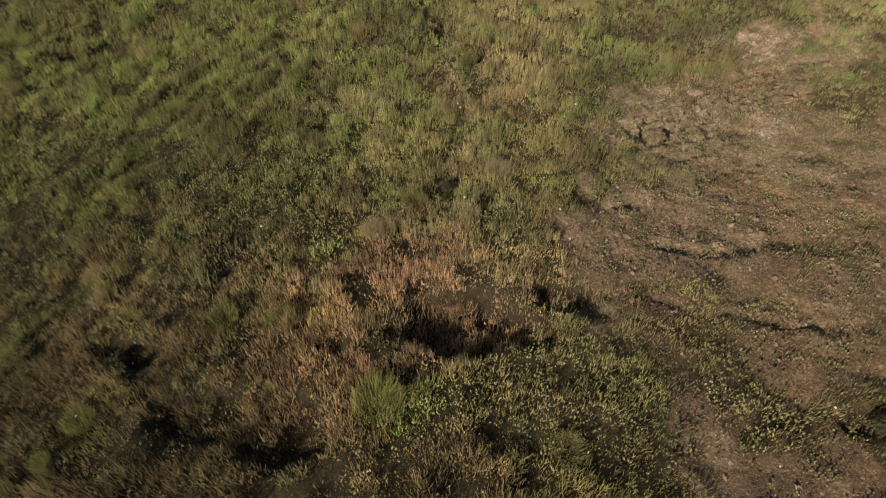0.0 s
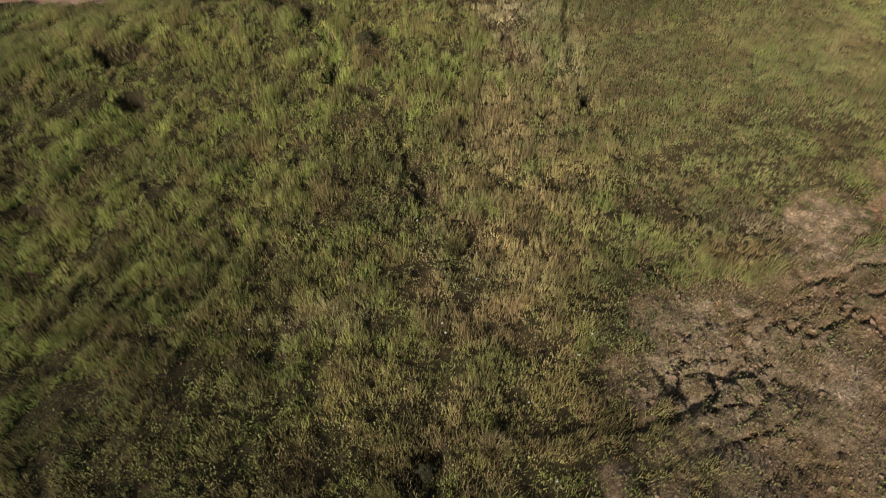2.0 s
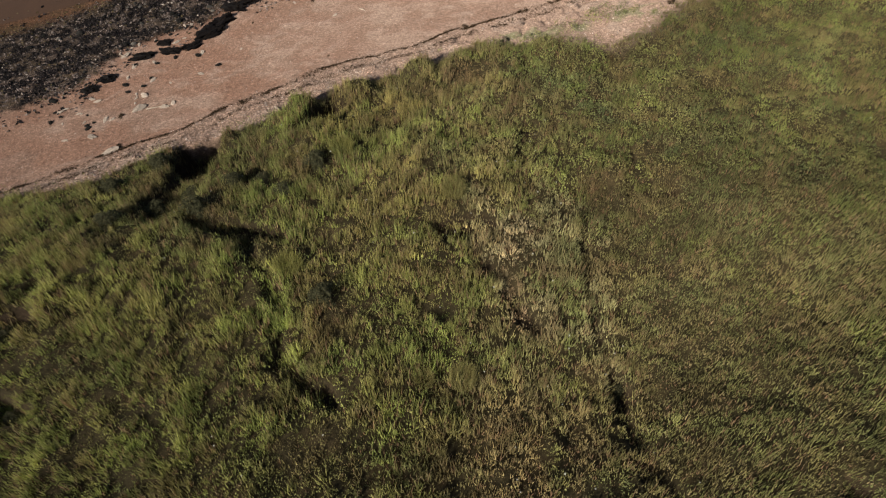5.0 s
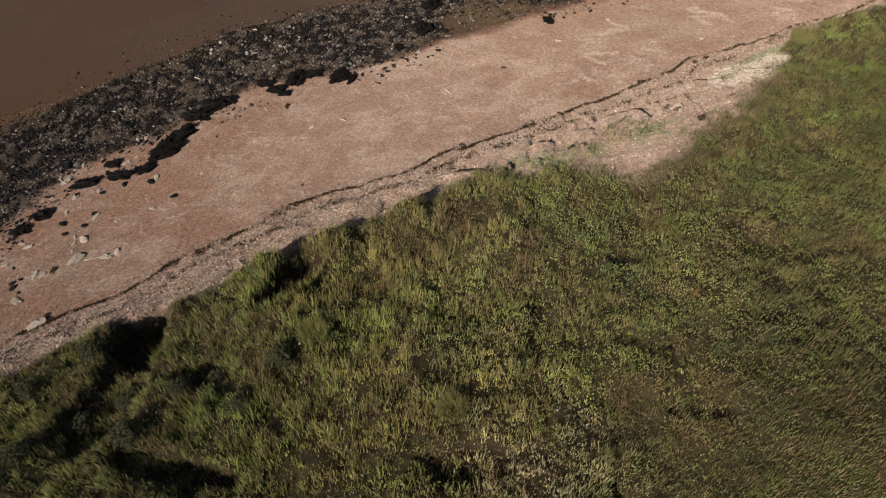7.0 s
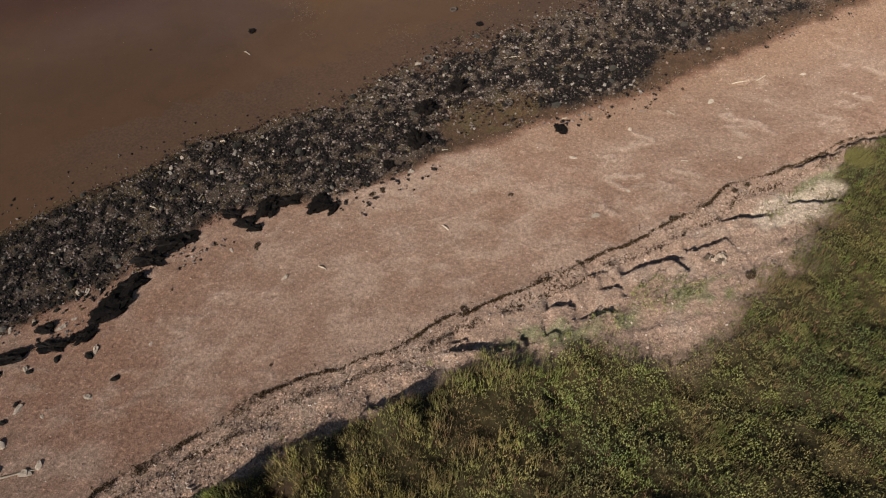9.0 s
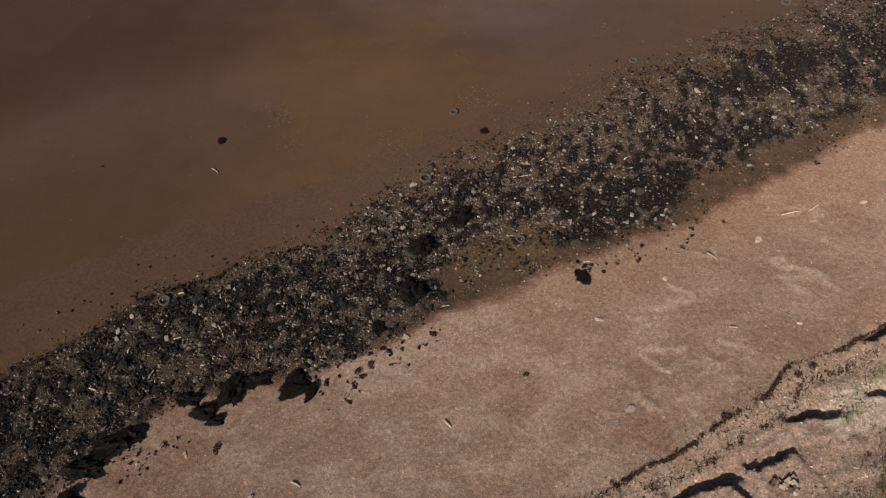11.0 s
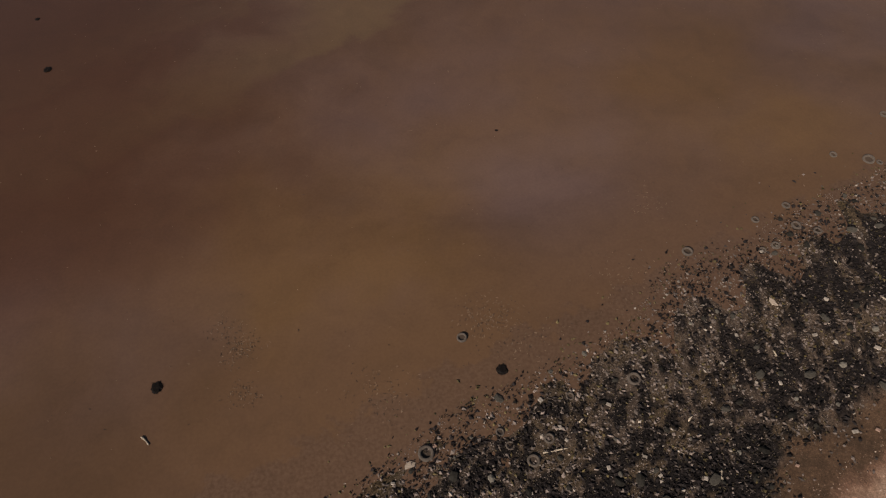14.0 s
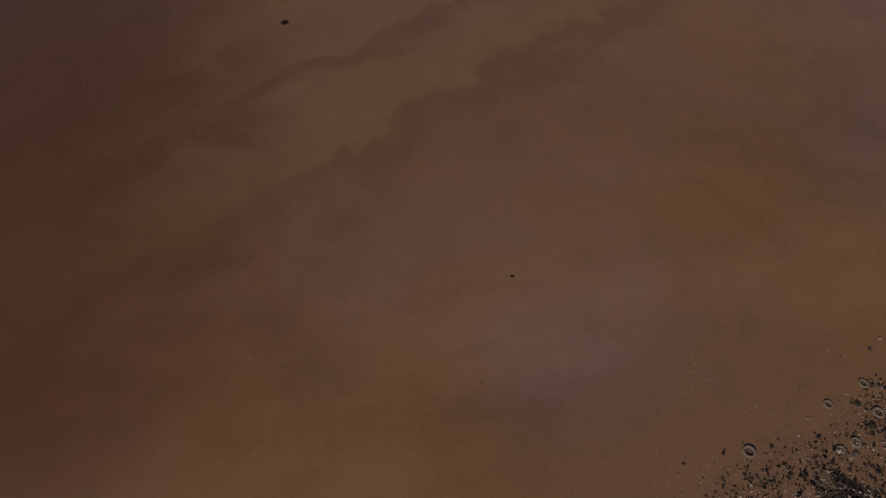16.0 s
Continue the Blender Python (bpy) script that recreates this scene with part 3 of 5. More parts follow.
    put(band * weedy(x, y), (0.014, 0.0112, 0.0108), 0.15)
    pool = blob(l, s, 40.2, 73.4, 4.4, 1.9, 0, 0.5, 70)
    put(0.6 * pool * smooth(0.4, 0.65, n2), (0.105, 0.082, 0.040), 0.3)
    put(0.5 * pool * smooth(0.5, 0.7, n1), (0.120, 0.070, 0.036), 0.3)
    mud = smooth(-0.8, 0.8, s - outline(BAND_OUT, l))
    put(mud, (0.12, 0.062, 0.034), 0.8)
    put(0.6 * smooth(2.0, 0.4, np.abs(s - outline(BAND_OUT, l) - 0.2)) * smooth(0.42, 0.6, fbm(x, y, 1.2, 129, 3)), (0.070, 0.050, 0.024), 0.5)
    c[..., :3] *= (1 + 0.09 * smooth(0.3, -0.3, s - outline(SAND_END, l)) * (1 - 0.6 * smooth(40, 50, l)))[..., None]
    put(turf, (0.050, 0.040, 0.019))
    put(turf * smooth(0.5, 0.75, n2) * 0.5, (0.092, 0.066, 0.031))
    # earth darkens with depth in hollows and trenches, shade put into its colour
    put(turf * smooth(0.1, 0.5, hollow(x, y) + trench(x, y)), (0.045, 0.030, 0.018))
    out = (turf > 0.01) & ~in_reach(x + 3.0 * (fbm(x, y, 3.0, 87, 2) - 0.5), y + 3.0 * (fbm(x, y, 3.0, 88, 2) - 0.5))
    c[out, :3] = c[out, :3] * (1 - turf[out][:, None]) + 0.24 * growth_colour(x[out], y[out]) * turf[out][:, None]
    put(turf * open_clay, (0.180, 0.118, 0.070))
    put(turf * open_clay * smooth(0.42, 0.62, n1) * (0.4 + 0.6 * smooth(13, 17, y)), (0.275, 0.188, 0.118))
    dry = np.maximum(blob(x, y, 10.2, 19.8, 4.8, 3.0, 36, 0.6, 92), np.maximum(blob(x, y, 16.2, 25.2, 5.4, 2.4, 40, 0.6, 93), 0.35 * blob(x, y, 5.2, 15.8, 2.0, 1.6, 20, 0.6, 94)))
    put(0.9 * turf * open_clay * dry * smooth(0.32, 0.52, n2), (0.43, 0.325, 0.218))
    put(turf * open_clay * 0.8 * smooth(0.44, 0.58, fbm(x, y, 3.2, 79, 3)) * smooth(8, 11, x), (0.250, 0.148, 0.080))
    put(turf * open_clay * smooth(0.50, 0.66, n2) * 0.65, (0.135, 0.090, 0.052))
    put(turf * open_clay * smooth(0.48, 0.60, fbm(x, y, 1.6, 76, 3)) * 0.4, (0.150, 0.125, 0.062))
    # clay tinted dark along its cracks, imitating the shade in them
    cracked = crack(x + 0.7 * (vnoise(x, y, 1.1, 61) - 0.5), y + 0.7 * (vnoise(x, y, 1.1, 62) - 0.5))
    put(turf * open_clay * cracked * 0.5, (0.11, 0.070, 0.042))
    return c


def build_ground():
    xs, ys = refined(spread(-27, 37, 0.18, 2500, 1.12), 5, 19, 0.115), refined(refined(spread(2, 89, 0.18, 2500, 1.12), 11, 26, 0.115), 60, 75, 0.12)
    X, Y = np.meshgrid(xs, ys)
    Z = height(X, Y)
    n, k = len(xs), len(ys)
    i = np.arange(n * k).reshape(k, n)
    quads = np.stack([i[:-1, :-1], i[:-1, 1:], i[1:, 1:], i[1:, :-1]], -1).reshape(-1, 4)
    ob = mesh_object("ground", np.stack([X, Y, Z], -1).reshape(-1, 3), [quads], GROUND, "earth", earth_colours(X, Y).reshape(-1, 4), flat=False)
    l, s = to_shore(X, Y)
    turf = grassy(X, Y)
    upper = smooth(0.6, -0.6, s - outline(WRACK, l))
    stony = smooth(-0.5, 0.5, s - outline(BAND_IN, l))
    grit = np.ones((*X.shape, 4), np.float32)
    grit[..., 0] = (1 - turf) * (0.32 + 0.10 * smooth(26, 12, l) + 0.42 * np.maximum(upper * (1 - 0.6 * smooth(27, 32, l)), stony)) + turf * (0.35 + 0.25 * bare(X, Y))
    ob.data.color_attributes.new("grit", "FLOAT_COLOR", "POINT").data.foreach_set("color", grit.ravel())
    tagged(ob, "sloping coastal turf, bare clay and pink-brown shingle beach", "ground", kind="structure")
    wx, wy = to_world(np.array([-2500.0, 2500, 2500, -2500]), np.array([72.0, 72, 2600, 2600]))
    water = mesh_object("water", np.stack([wx, wy, np.full(4, WATER)], -1), [np.array([[0, 1, 2, 3]])], WATER_MAT)
    tagged(water, "shallow brown silty water with faint swirls", "water", kind="structure")




# ---- plants ----
def scatter(x0, x1, y0, y1, per_m2):
    n = int((x1 - x0) * (y1 - y0) * per_m2)
    return rng.uniform(x0, x1, n), rng.uniform(y0, y1, n)


def blades(x, y, z, count, tall, wide, lean, colour, spread_r, tip=None):
    """Tufts of thin tapering blades: arrays by tuft; returns verts, faces, colours."""
    n = len(x)
    m = n * count

    def rep(a):
        return np.repeat(a, count)

    a, r = rng.uniform(0, 2 * np.pi, m), np.sqrt(rng.uniform(0, 1, m)) * rep(spread_r)
    bx, by, bz = rep(x) + r * np.cos(a), rep(y) + r * np.sin(a), rep(z)
    h = rep(tall) * rng.uniform(0.45, 1.15, m)
    out = rng.uniform(0.03, 0.40, m) * h
    da = a + rng.normal(0, 0.6, m)
    lx, ly = out * np.cos(da) + rep(lean[0]) * h, out * np.sin(da) + rep(lean[1]) * h
    fa = rng.uniform(0, np.pi, m)
    w = rep(wide) * rng.uniform(0.6, 1.4, m)
    px, py = np.cos(fa) * w / 2, np.sin(fa) * w / 2
    V = np.empty((m, 3, 3), np.float32)
    V[:, 0] = np.stack([bx - px, by - py, bz - 0.04], -1)
    V[:, 1] = np.stack([bx + px, by + py, bz - 0.04], -1)
    V[:, 2] = np.stack([bx + lx, by + ly, bz + h], -1)
    C = np.repeat(colour, count, 0) * rng.uniform(0.72, 1.28, (m, 1))
    C = np.repeat(C[:, None, :], 3, 1)
    if tip is not None:
        C[:, 2] = 0.5 * C[:, 2] + 0.5 * np.repeat(tip, count, 0)
    return V.reshape(-1, 3), [np.arange(m * 3).reshape(m, 3)], C.reshape(-1, 3)


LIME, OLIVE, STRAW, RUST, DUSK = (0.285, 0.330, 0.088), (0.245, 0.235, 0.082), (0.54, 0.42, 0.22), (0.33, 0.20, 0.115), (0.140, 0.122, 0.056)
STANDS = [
    # stands of growth, and patches that only lighten or darken it, in plan: x, y, half sizes, turn, colour, strength
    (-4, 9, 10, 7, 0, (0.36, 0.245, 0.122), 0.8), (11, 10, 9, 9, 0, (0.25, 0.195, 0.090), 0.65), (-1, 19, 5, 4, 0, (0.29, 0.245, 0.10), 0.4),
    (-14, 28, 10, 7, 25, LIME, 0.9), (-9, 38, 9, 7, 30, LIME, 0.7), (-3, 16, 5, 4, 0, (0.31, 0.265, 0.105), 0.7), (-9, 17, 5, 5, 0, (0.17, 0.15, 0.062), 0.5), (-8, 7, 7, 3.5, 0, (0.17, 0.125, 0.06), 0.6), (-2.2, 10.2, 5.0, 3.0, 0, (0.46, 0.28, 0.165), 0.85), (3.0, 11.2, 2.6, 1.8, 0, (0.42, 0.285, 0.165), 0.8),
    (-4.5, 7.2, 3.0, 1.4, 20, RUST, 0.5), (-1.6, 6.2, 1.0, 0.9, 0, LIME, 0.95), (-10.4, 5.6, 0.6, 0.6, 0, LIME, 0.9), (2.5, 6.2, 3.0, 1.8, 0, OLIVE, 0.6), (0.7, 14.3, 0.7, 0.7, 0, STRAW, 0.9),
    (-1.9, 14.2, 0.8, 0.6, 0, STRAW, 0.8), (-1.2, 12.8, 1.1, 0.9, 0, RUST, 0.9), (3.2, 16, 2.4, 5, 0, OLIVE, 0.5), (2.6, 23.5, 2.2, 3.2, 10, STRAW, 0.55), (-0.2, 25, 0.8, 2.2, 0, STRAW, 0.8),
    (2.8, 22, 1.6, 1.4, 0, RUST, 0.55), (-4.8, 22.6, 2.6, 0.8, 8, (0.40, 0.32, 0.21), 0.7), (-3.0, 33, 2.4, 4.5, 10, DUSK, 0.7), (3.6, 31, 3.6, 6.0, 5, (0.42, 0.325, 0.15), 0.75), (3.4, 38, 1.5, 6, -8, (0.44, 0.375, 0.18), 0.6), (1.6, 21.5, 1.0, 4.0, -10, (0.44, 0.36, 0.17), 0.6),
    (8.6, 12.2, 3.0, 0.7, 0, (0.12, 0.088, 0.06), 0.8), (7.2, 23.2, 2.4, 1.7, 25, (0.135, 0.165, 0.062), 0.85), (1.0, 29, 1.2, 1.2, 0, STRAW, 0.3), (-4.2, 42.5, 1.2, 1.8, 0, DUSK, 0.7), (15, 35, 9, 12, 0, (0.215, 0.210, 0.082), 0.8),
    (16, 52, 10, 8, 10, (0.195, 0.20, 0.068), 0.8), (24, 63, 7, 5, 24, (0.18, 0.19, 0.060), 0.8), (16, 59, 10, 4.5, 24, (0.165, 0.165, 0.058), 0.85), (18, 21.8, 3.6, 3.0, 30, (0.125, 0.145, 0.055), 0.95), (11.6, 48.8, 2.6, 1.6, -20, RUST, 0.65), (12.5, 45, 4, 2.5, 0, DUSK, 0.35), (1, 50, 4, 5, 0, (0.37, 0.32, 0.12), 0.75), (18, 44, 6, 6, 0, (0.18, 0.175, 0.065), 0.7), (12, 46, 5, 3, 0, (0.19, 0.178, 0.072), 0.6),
    # three broad stands that brighten the western growth by colour alone
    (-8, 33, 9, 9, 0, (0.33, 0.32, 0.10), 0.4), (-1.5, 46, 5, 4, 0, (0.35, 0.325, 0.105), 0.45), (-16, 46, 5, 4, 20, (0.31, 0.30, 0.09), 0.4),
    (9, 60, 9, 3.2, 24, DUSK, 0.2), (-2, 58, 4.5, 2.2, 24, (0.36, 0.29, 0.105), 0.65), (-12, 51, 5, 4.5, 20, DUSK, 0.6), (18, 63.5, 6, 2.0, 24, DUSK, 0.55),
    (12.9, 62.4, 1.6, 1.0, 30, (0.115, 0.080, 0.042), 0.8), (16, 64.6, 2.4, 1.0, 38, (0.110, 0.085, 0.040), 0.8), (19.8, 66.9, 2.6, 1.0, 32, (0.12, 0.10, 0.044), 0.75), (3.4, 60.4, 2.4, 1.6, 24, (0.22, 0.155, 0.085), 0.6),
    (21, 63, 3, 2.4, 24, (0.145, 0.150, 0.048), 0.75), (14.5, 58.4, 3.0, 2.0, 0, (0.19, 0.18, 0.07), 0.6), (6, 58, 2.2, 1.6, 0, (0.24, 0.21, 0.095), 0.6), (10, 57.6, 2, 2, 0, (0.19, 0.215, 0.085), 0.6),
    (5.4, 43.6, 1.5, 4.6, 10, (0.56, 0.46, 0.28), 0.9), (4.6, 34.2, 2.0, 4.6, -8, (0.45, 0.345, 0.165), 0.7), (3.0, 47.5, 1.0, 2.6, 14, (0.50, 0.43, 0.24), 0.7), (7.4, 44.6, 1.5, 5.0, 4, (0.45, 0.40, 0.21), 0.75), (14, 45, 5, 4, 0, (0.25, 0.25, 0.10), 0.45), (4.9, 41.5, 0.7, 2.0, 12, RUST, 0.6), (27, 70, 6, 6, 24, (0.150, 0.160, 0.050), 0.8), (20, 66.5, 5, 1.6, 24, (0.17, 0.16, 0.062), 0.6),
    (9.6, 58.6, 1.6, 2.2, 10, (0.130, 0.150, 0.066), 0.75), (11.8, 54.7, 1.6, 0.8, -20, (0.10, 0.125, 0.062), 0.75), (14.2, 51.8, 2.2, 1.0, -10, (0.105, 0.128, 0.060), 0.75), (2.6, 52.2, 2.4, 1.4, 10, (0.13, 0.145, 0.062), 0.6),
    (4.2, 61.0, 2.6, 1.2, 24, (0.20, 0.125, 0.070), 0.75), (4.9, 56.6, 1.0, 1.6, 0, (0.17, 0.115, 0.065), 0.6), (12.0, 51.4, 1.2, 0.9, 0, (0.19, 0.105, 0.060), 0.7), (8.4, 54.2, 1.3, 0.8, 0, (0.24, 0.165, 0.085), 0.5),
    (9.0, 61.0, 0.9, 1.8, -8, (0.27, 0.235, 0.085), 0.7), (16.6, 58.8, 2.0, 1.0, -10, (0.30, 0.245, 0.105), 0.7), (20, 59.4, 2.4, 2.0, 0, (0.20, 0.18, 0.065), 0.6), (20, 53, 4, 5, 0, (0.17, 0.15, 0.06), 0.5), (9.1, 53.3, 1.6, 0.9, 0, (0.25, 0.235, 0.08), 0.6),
    # the last two dark browns lie along trenches, painting their shade into the growth
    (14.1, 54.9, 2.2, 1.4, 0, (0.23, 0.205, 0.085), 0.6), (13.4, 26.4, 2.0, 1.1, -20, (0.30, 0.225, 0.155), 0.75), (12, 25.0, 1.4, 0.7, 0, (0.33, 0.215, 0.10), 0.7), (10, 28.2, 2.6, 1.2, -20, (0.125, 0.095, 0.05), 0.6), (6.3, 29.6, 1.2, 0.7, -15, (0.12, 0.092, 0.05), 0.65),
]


# swathes that lighten or darken the colour of the growth: x, y, half sizes, by how much
SWATHES = [(7, 57, 6.5, 7, 0.26), (14, 47, 6, 4.5, -0.20), (17, 31, 5, 4.5, -0.22), (-11, 24, 5, 5, -0.20), (-3, 17, 4, 4, 0.15), (-2, 9.5, 8, 5, 0.30), (-7, 20, 5, 4, 0.12), (18, 57, 6, 7, 0.15), (12, 20, 6, 5, -0.12)]


def growth_colour(x, y):
    n1 = smooth(0.35, 0.68, fbm(x, y, 6.0, 111, 3))[:, None]
    c = (1 - n1) * np.array([OLIVE]) + n1 * np.array([LIME]) * 0.95
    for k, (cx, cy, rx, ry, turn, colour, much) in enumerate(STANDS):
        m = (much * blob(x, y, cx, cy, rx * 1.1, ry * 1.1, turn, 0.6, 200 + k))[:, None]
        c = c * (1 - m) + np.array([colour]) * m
    for size, seed, colour, much in ((2.6, 117, (0.36, 0.285, 0.115), 0.42), (2.2, 121, (0.135, 0.160, 0.058), 0.5), (1.7, 119, (0.17, 0.120, 0.055), 0.4)):
        m = (much * smooth(0.55, 0.68, fbm(x * 1.2 + 0.3 * y, y, size, seed, 3)))[:, None]
        c = c * (1 - m) + np.array([colour]) * m
    l, s = to_shore(x, y)
    lip = (0.38 * smooth(2.4, 0.4, outline(GRASS_EDGE, l) - s))[:, None]
    c = c * (1 - lip) + np.array([[0.185, 0.155, 0.075]]) * lip
    mottle = 0.5 * smooth(0.56, 0.72, fbm(x, y, 1.0, 115, 2))[:, None]
    c = c * (1 - mottle) + np.array([[0.20, 0.140, 0.068]]) * mottle
    fresh = (0.5 * smooth(0.60, 0.75, fbm(x + 30, y, 1.6, 116, 2)) * (0.3 + 0.7 * smooth(9, 14, y)))[:, None]
    c = c * (1 - fresh) + np.array([[0.24, 0.29, 0.075]]) * fresh
    for k, (cx, cy, rx, ry, much) in enumerate(SWATHES):
        c = c * (1 + much * blob(x, y, cx, cy, rx, ry, 0, 0.5, 280 + k))[:, None]
    fine = fbm(x, y, 1.1, 114, 3)[:, None]
    small = fbm(x, y, 0.42, 122, 2)[:, None]
    return (1.27 - 0.27 * heath(x, y))[:, None] * c * (0.58 + 0.90 * fine) * (0.72 + 0.58 * small)


def herbage(x, y):
    """Share of low broad-leaved weeds."""
    herb = smooth(0.52, 0.7, fbm(x, y + 60, 2.5, 104, 3)) * 0.5
    herb = np.maximum(herb, 0.75 * bare(x, y) * smooth(0.42, 0.58, fbm(x + 9, y, 1.5, 105, 3)))
    for k, (cx, cy, rx, ry, turn) in enumerate([(8.6, 12.2, 2.8, 0.6, 0), (7.2, 23.2, 2.2, 1.5, 25), (2, 6.4, 3.5, 1.5, 0), (7.5, 6.0, 3, 1.2, -30), (-8, 16, 5, 4, 0), (9.6, 58.6, 1.5, 2.1, 10), (11.8, 54.7, 1.5, 0.8, -20), (14.2, 51.8, 2.1, 1.0, -10), (17, 62, 4, 1.2, 20), (2.6, 52.2, 2.2, 1.3, 10), (-3, 33, 2.4, 4.5, 10), (13.4, 67.0, 1.6, 0.7, 10), (10.0, 65.4, 1.2, 0.8, 20)]):
        herb = np.maximum(herb, 0.8 * blob(x, y, cx, cy, rx, ry, turn, 0.6, 50 + k))
    return np.maximum(herb, 0.85 * heath(x, y) * smooth(0.40, 0.54, fbm(x, y, 1.5, 106, 3)))


def build_grass():
    x, y = scatter(-29, 33, 1.5, 78, 64)
    x2, y2 = scatter(-15, 15, 2, 26, 45)
    x, y = np.concatenate([x, x2]), np.concatenate([y, y2])
    u, v = 0.80 * x + 0.60 * y, -0.60 * x + 0.80 * y
    clump = fbm(u * 0.7, v, 0.55, 110, 2)
    even = smooth(6, 12, x) * smooth(30, 34, y) * smooth(50, 46, y)
    clump = clump * (1 - 0.6 * even) + 0.5 * 0.6 * even
    keep = in_reach(x, y) & (rng.uniform(0, 1, len(x)) < grassy(x, y) * (0.46 + 0.54 * smooth(0.24, 0.50, clump)) * (1 - 0.2 * smooth(44, 50, y) * smooth(4, 10, x) * smooth(0.50, 0.34, clump)))
    x, y, clump = x[keep], y[keep], clump[keep]
    herb, calm = herbage(x, y), even[keep]
    thin = np.clip(1 - 0.38 * bare(x, y), 0, 1) * (1 - 0.5 * herb)
    keep = rng.uniform(0, 1, len(x)) < thin
    x, y, herb, clump, calm = (a[keep] for a in (x, y, herb, clump, calm))
    z = height(x, y)
    n = len(x)
    hue = rng.uniform(0, 1, (n, 1))
    moor = heath(x, y)
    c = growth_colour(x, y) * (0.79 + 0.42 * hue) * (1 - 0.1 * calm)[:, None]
    pick = rng.uniform(0, 1, n)
    c = np.where((pick < 0.08)[:, None], np.array([STRAW]) * (0.45 + 0.4 * hue) * (1 - 0.55 * moor[:, None]), c)
    c = np.where((pick > 0.88)[:, None], np.array([RUST]) * (0.65 + 0.5 * hue), c)
    b0 = bare(x, y)
    pale = smooth(15, 21, y)[:, None]
    dry = np.where(pick[:, None] < 0.45, np.array([[0.32, 0.225, 0.118]]) * (1 + 0.35 * pale), np.where(pick[:, None] < 0.8, np.array([[0.18, 0.12, 0.07]]), np.array([[0.19, 0.18, 0.065]])))
    c = np.where((b0 > 0.25 + 0.6 * rng.uniform(0, 1, n))[:, None], dry * (0.5 + 0.9 * hue), c)
    tall = (0.16 + 0.34 * fbm(x, y, 2.2, 112, 3) + (0.8 + 0.4 * smooth(5, 0, x) + 0.2 * moor) * np.clip(clump - 0.42, -0.16, 0.30)) * (1 - 0.25 * herb) * rng.uniform(0.7, 1.25, n)
    tall = tall * (1 - 0.58 * smooth(0.35, 0.9, b0)) * (1 - 0.38 * smooth(4, 7, x) * smooth(18, 14, y))
    tall = tall * (1 - 0.18 * moor) * (1 - 0.25 * smooth(8, 11, x) * smooth(24, 28, y) * smooth(50, 46, y))
    tall = tall * (1 - 0.5 * blob(x, y, 18.0, 21.8, 3.6, 3.0, 30, 0.5, 13))
    la = 1.35 - 0.6 * sig((x - 8) / 2) + 1.6 * (fbm(x, y, 12.0, 113, 2) - 0.5)
    bend = (0.05 + 0.03 * sig((x - 9) / 3) * smooth(24, 30, y) + 0.05 * smooth(0.55, 0.7, fbm(x, y, 4.0, 118, 2))) * (1 - 0.6 * moor)
    lean = (bend * np.cos(la), bend * np.sin(la))
    V, F, C = blades(x, y, z, 6, np.maximum(tall, 0.07) * (1 - 0.25 * smooth(30, 14, y)), rng.uniform(0.020, 0.036, n) * (1 - 0.38 * smooth(30, 14, y)), lean, c, 0.08 + 0.07 * calm + 0.10 * smooth(0.3, 0.7, b0), tip=c * 0.75 + np.array([[0.175, 0.145, 0.066]]) * np.clip(c[:, :1] / 0.24, 0.15, 1.3) * (1 - 0.55 * moor[:, None]))
    ob = mesh_object("meadow_grass", V, F, GRASS, "leaf", C)
    tagged(ob, "rough olive-green and straw-coloured coastal meadow grass", "grass", kind="stuff")


def build_far_grass():
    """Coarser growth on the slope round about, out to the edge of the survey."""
    x, y = rng.uniform(-62, 70, 15000), rng.uniform(-22, 84, 15000)
    keep = ~in_reach(x, y) & (grassy(x, y) > 0.5)
    x, y = x[keep], y[keep]
    n = len(x)
    c = growth_colour(x, y) * rng.uniform(0.35, 0.9, (n, 1))
    V, F, C = blades(x, y, height(x, y), 7, rng.uniform(0.3, 0.7, n), np.full(n, 0.09), (np.full(n, 0.2), np.full(n, 0.15)), c, np.full(n, 0.4))
    ob = mesh_object("outer_grass", V, F, GRASS, "leaf", C)
    tagged(ob, "rough olive grass on the slope further along the coast", "grass", kind="stuff")


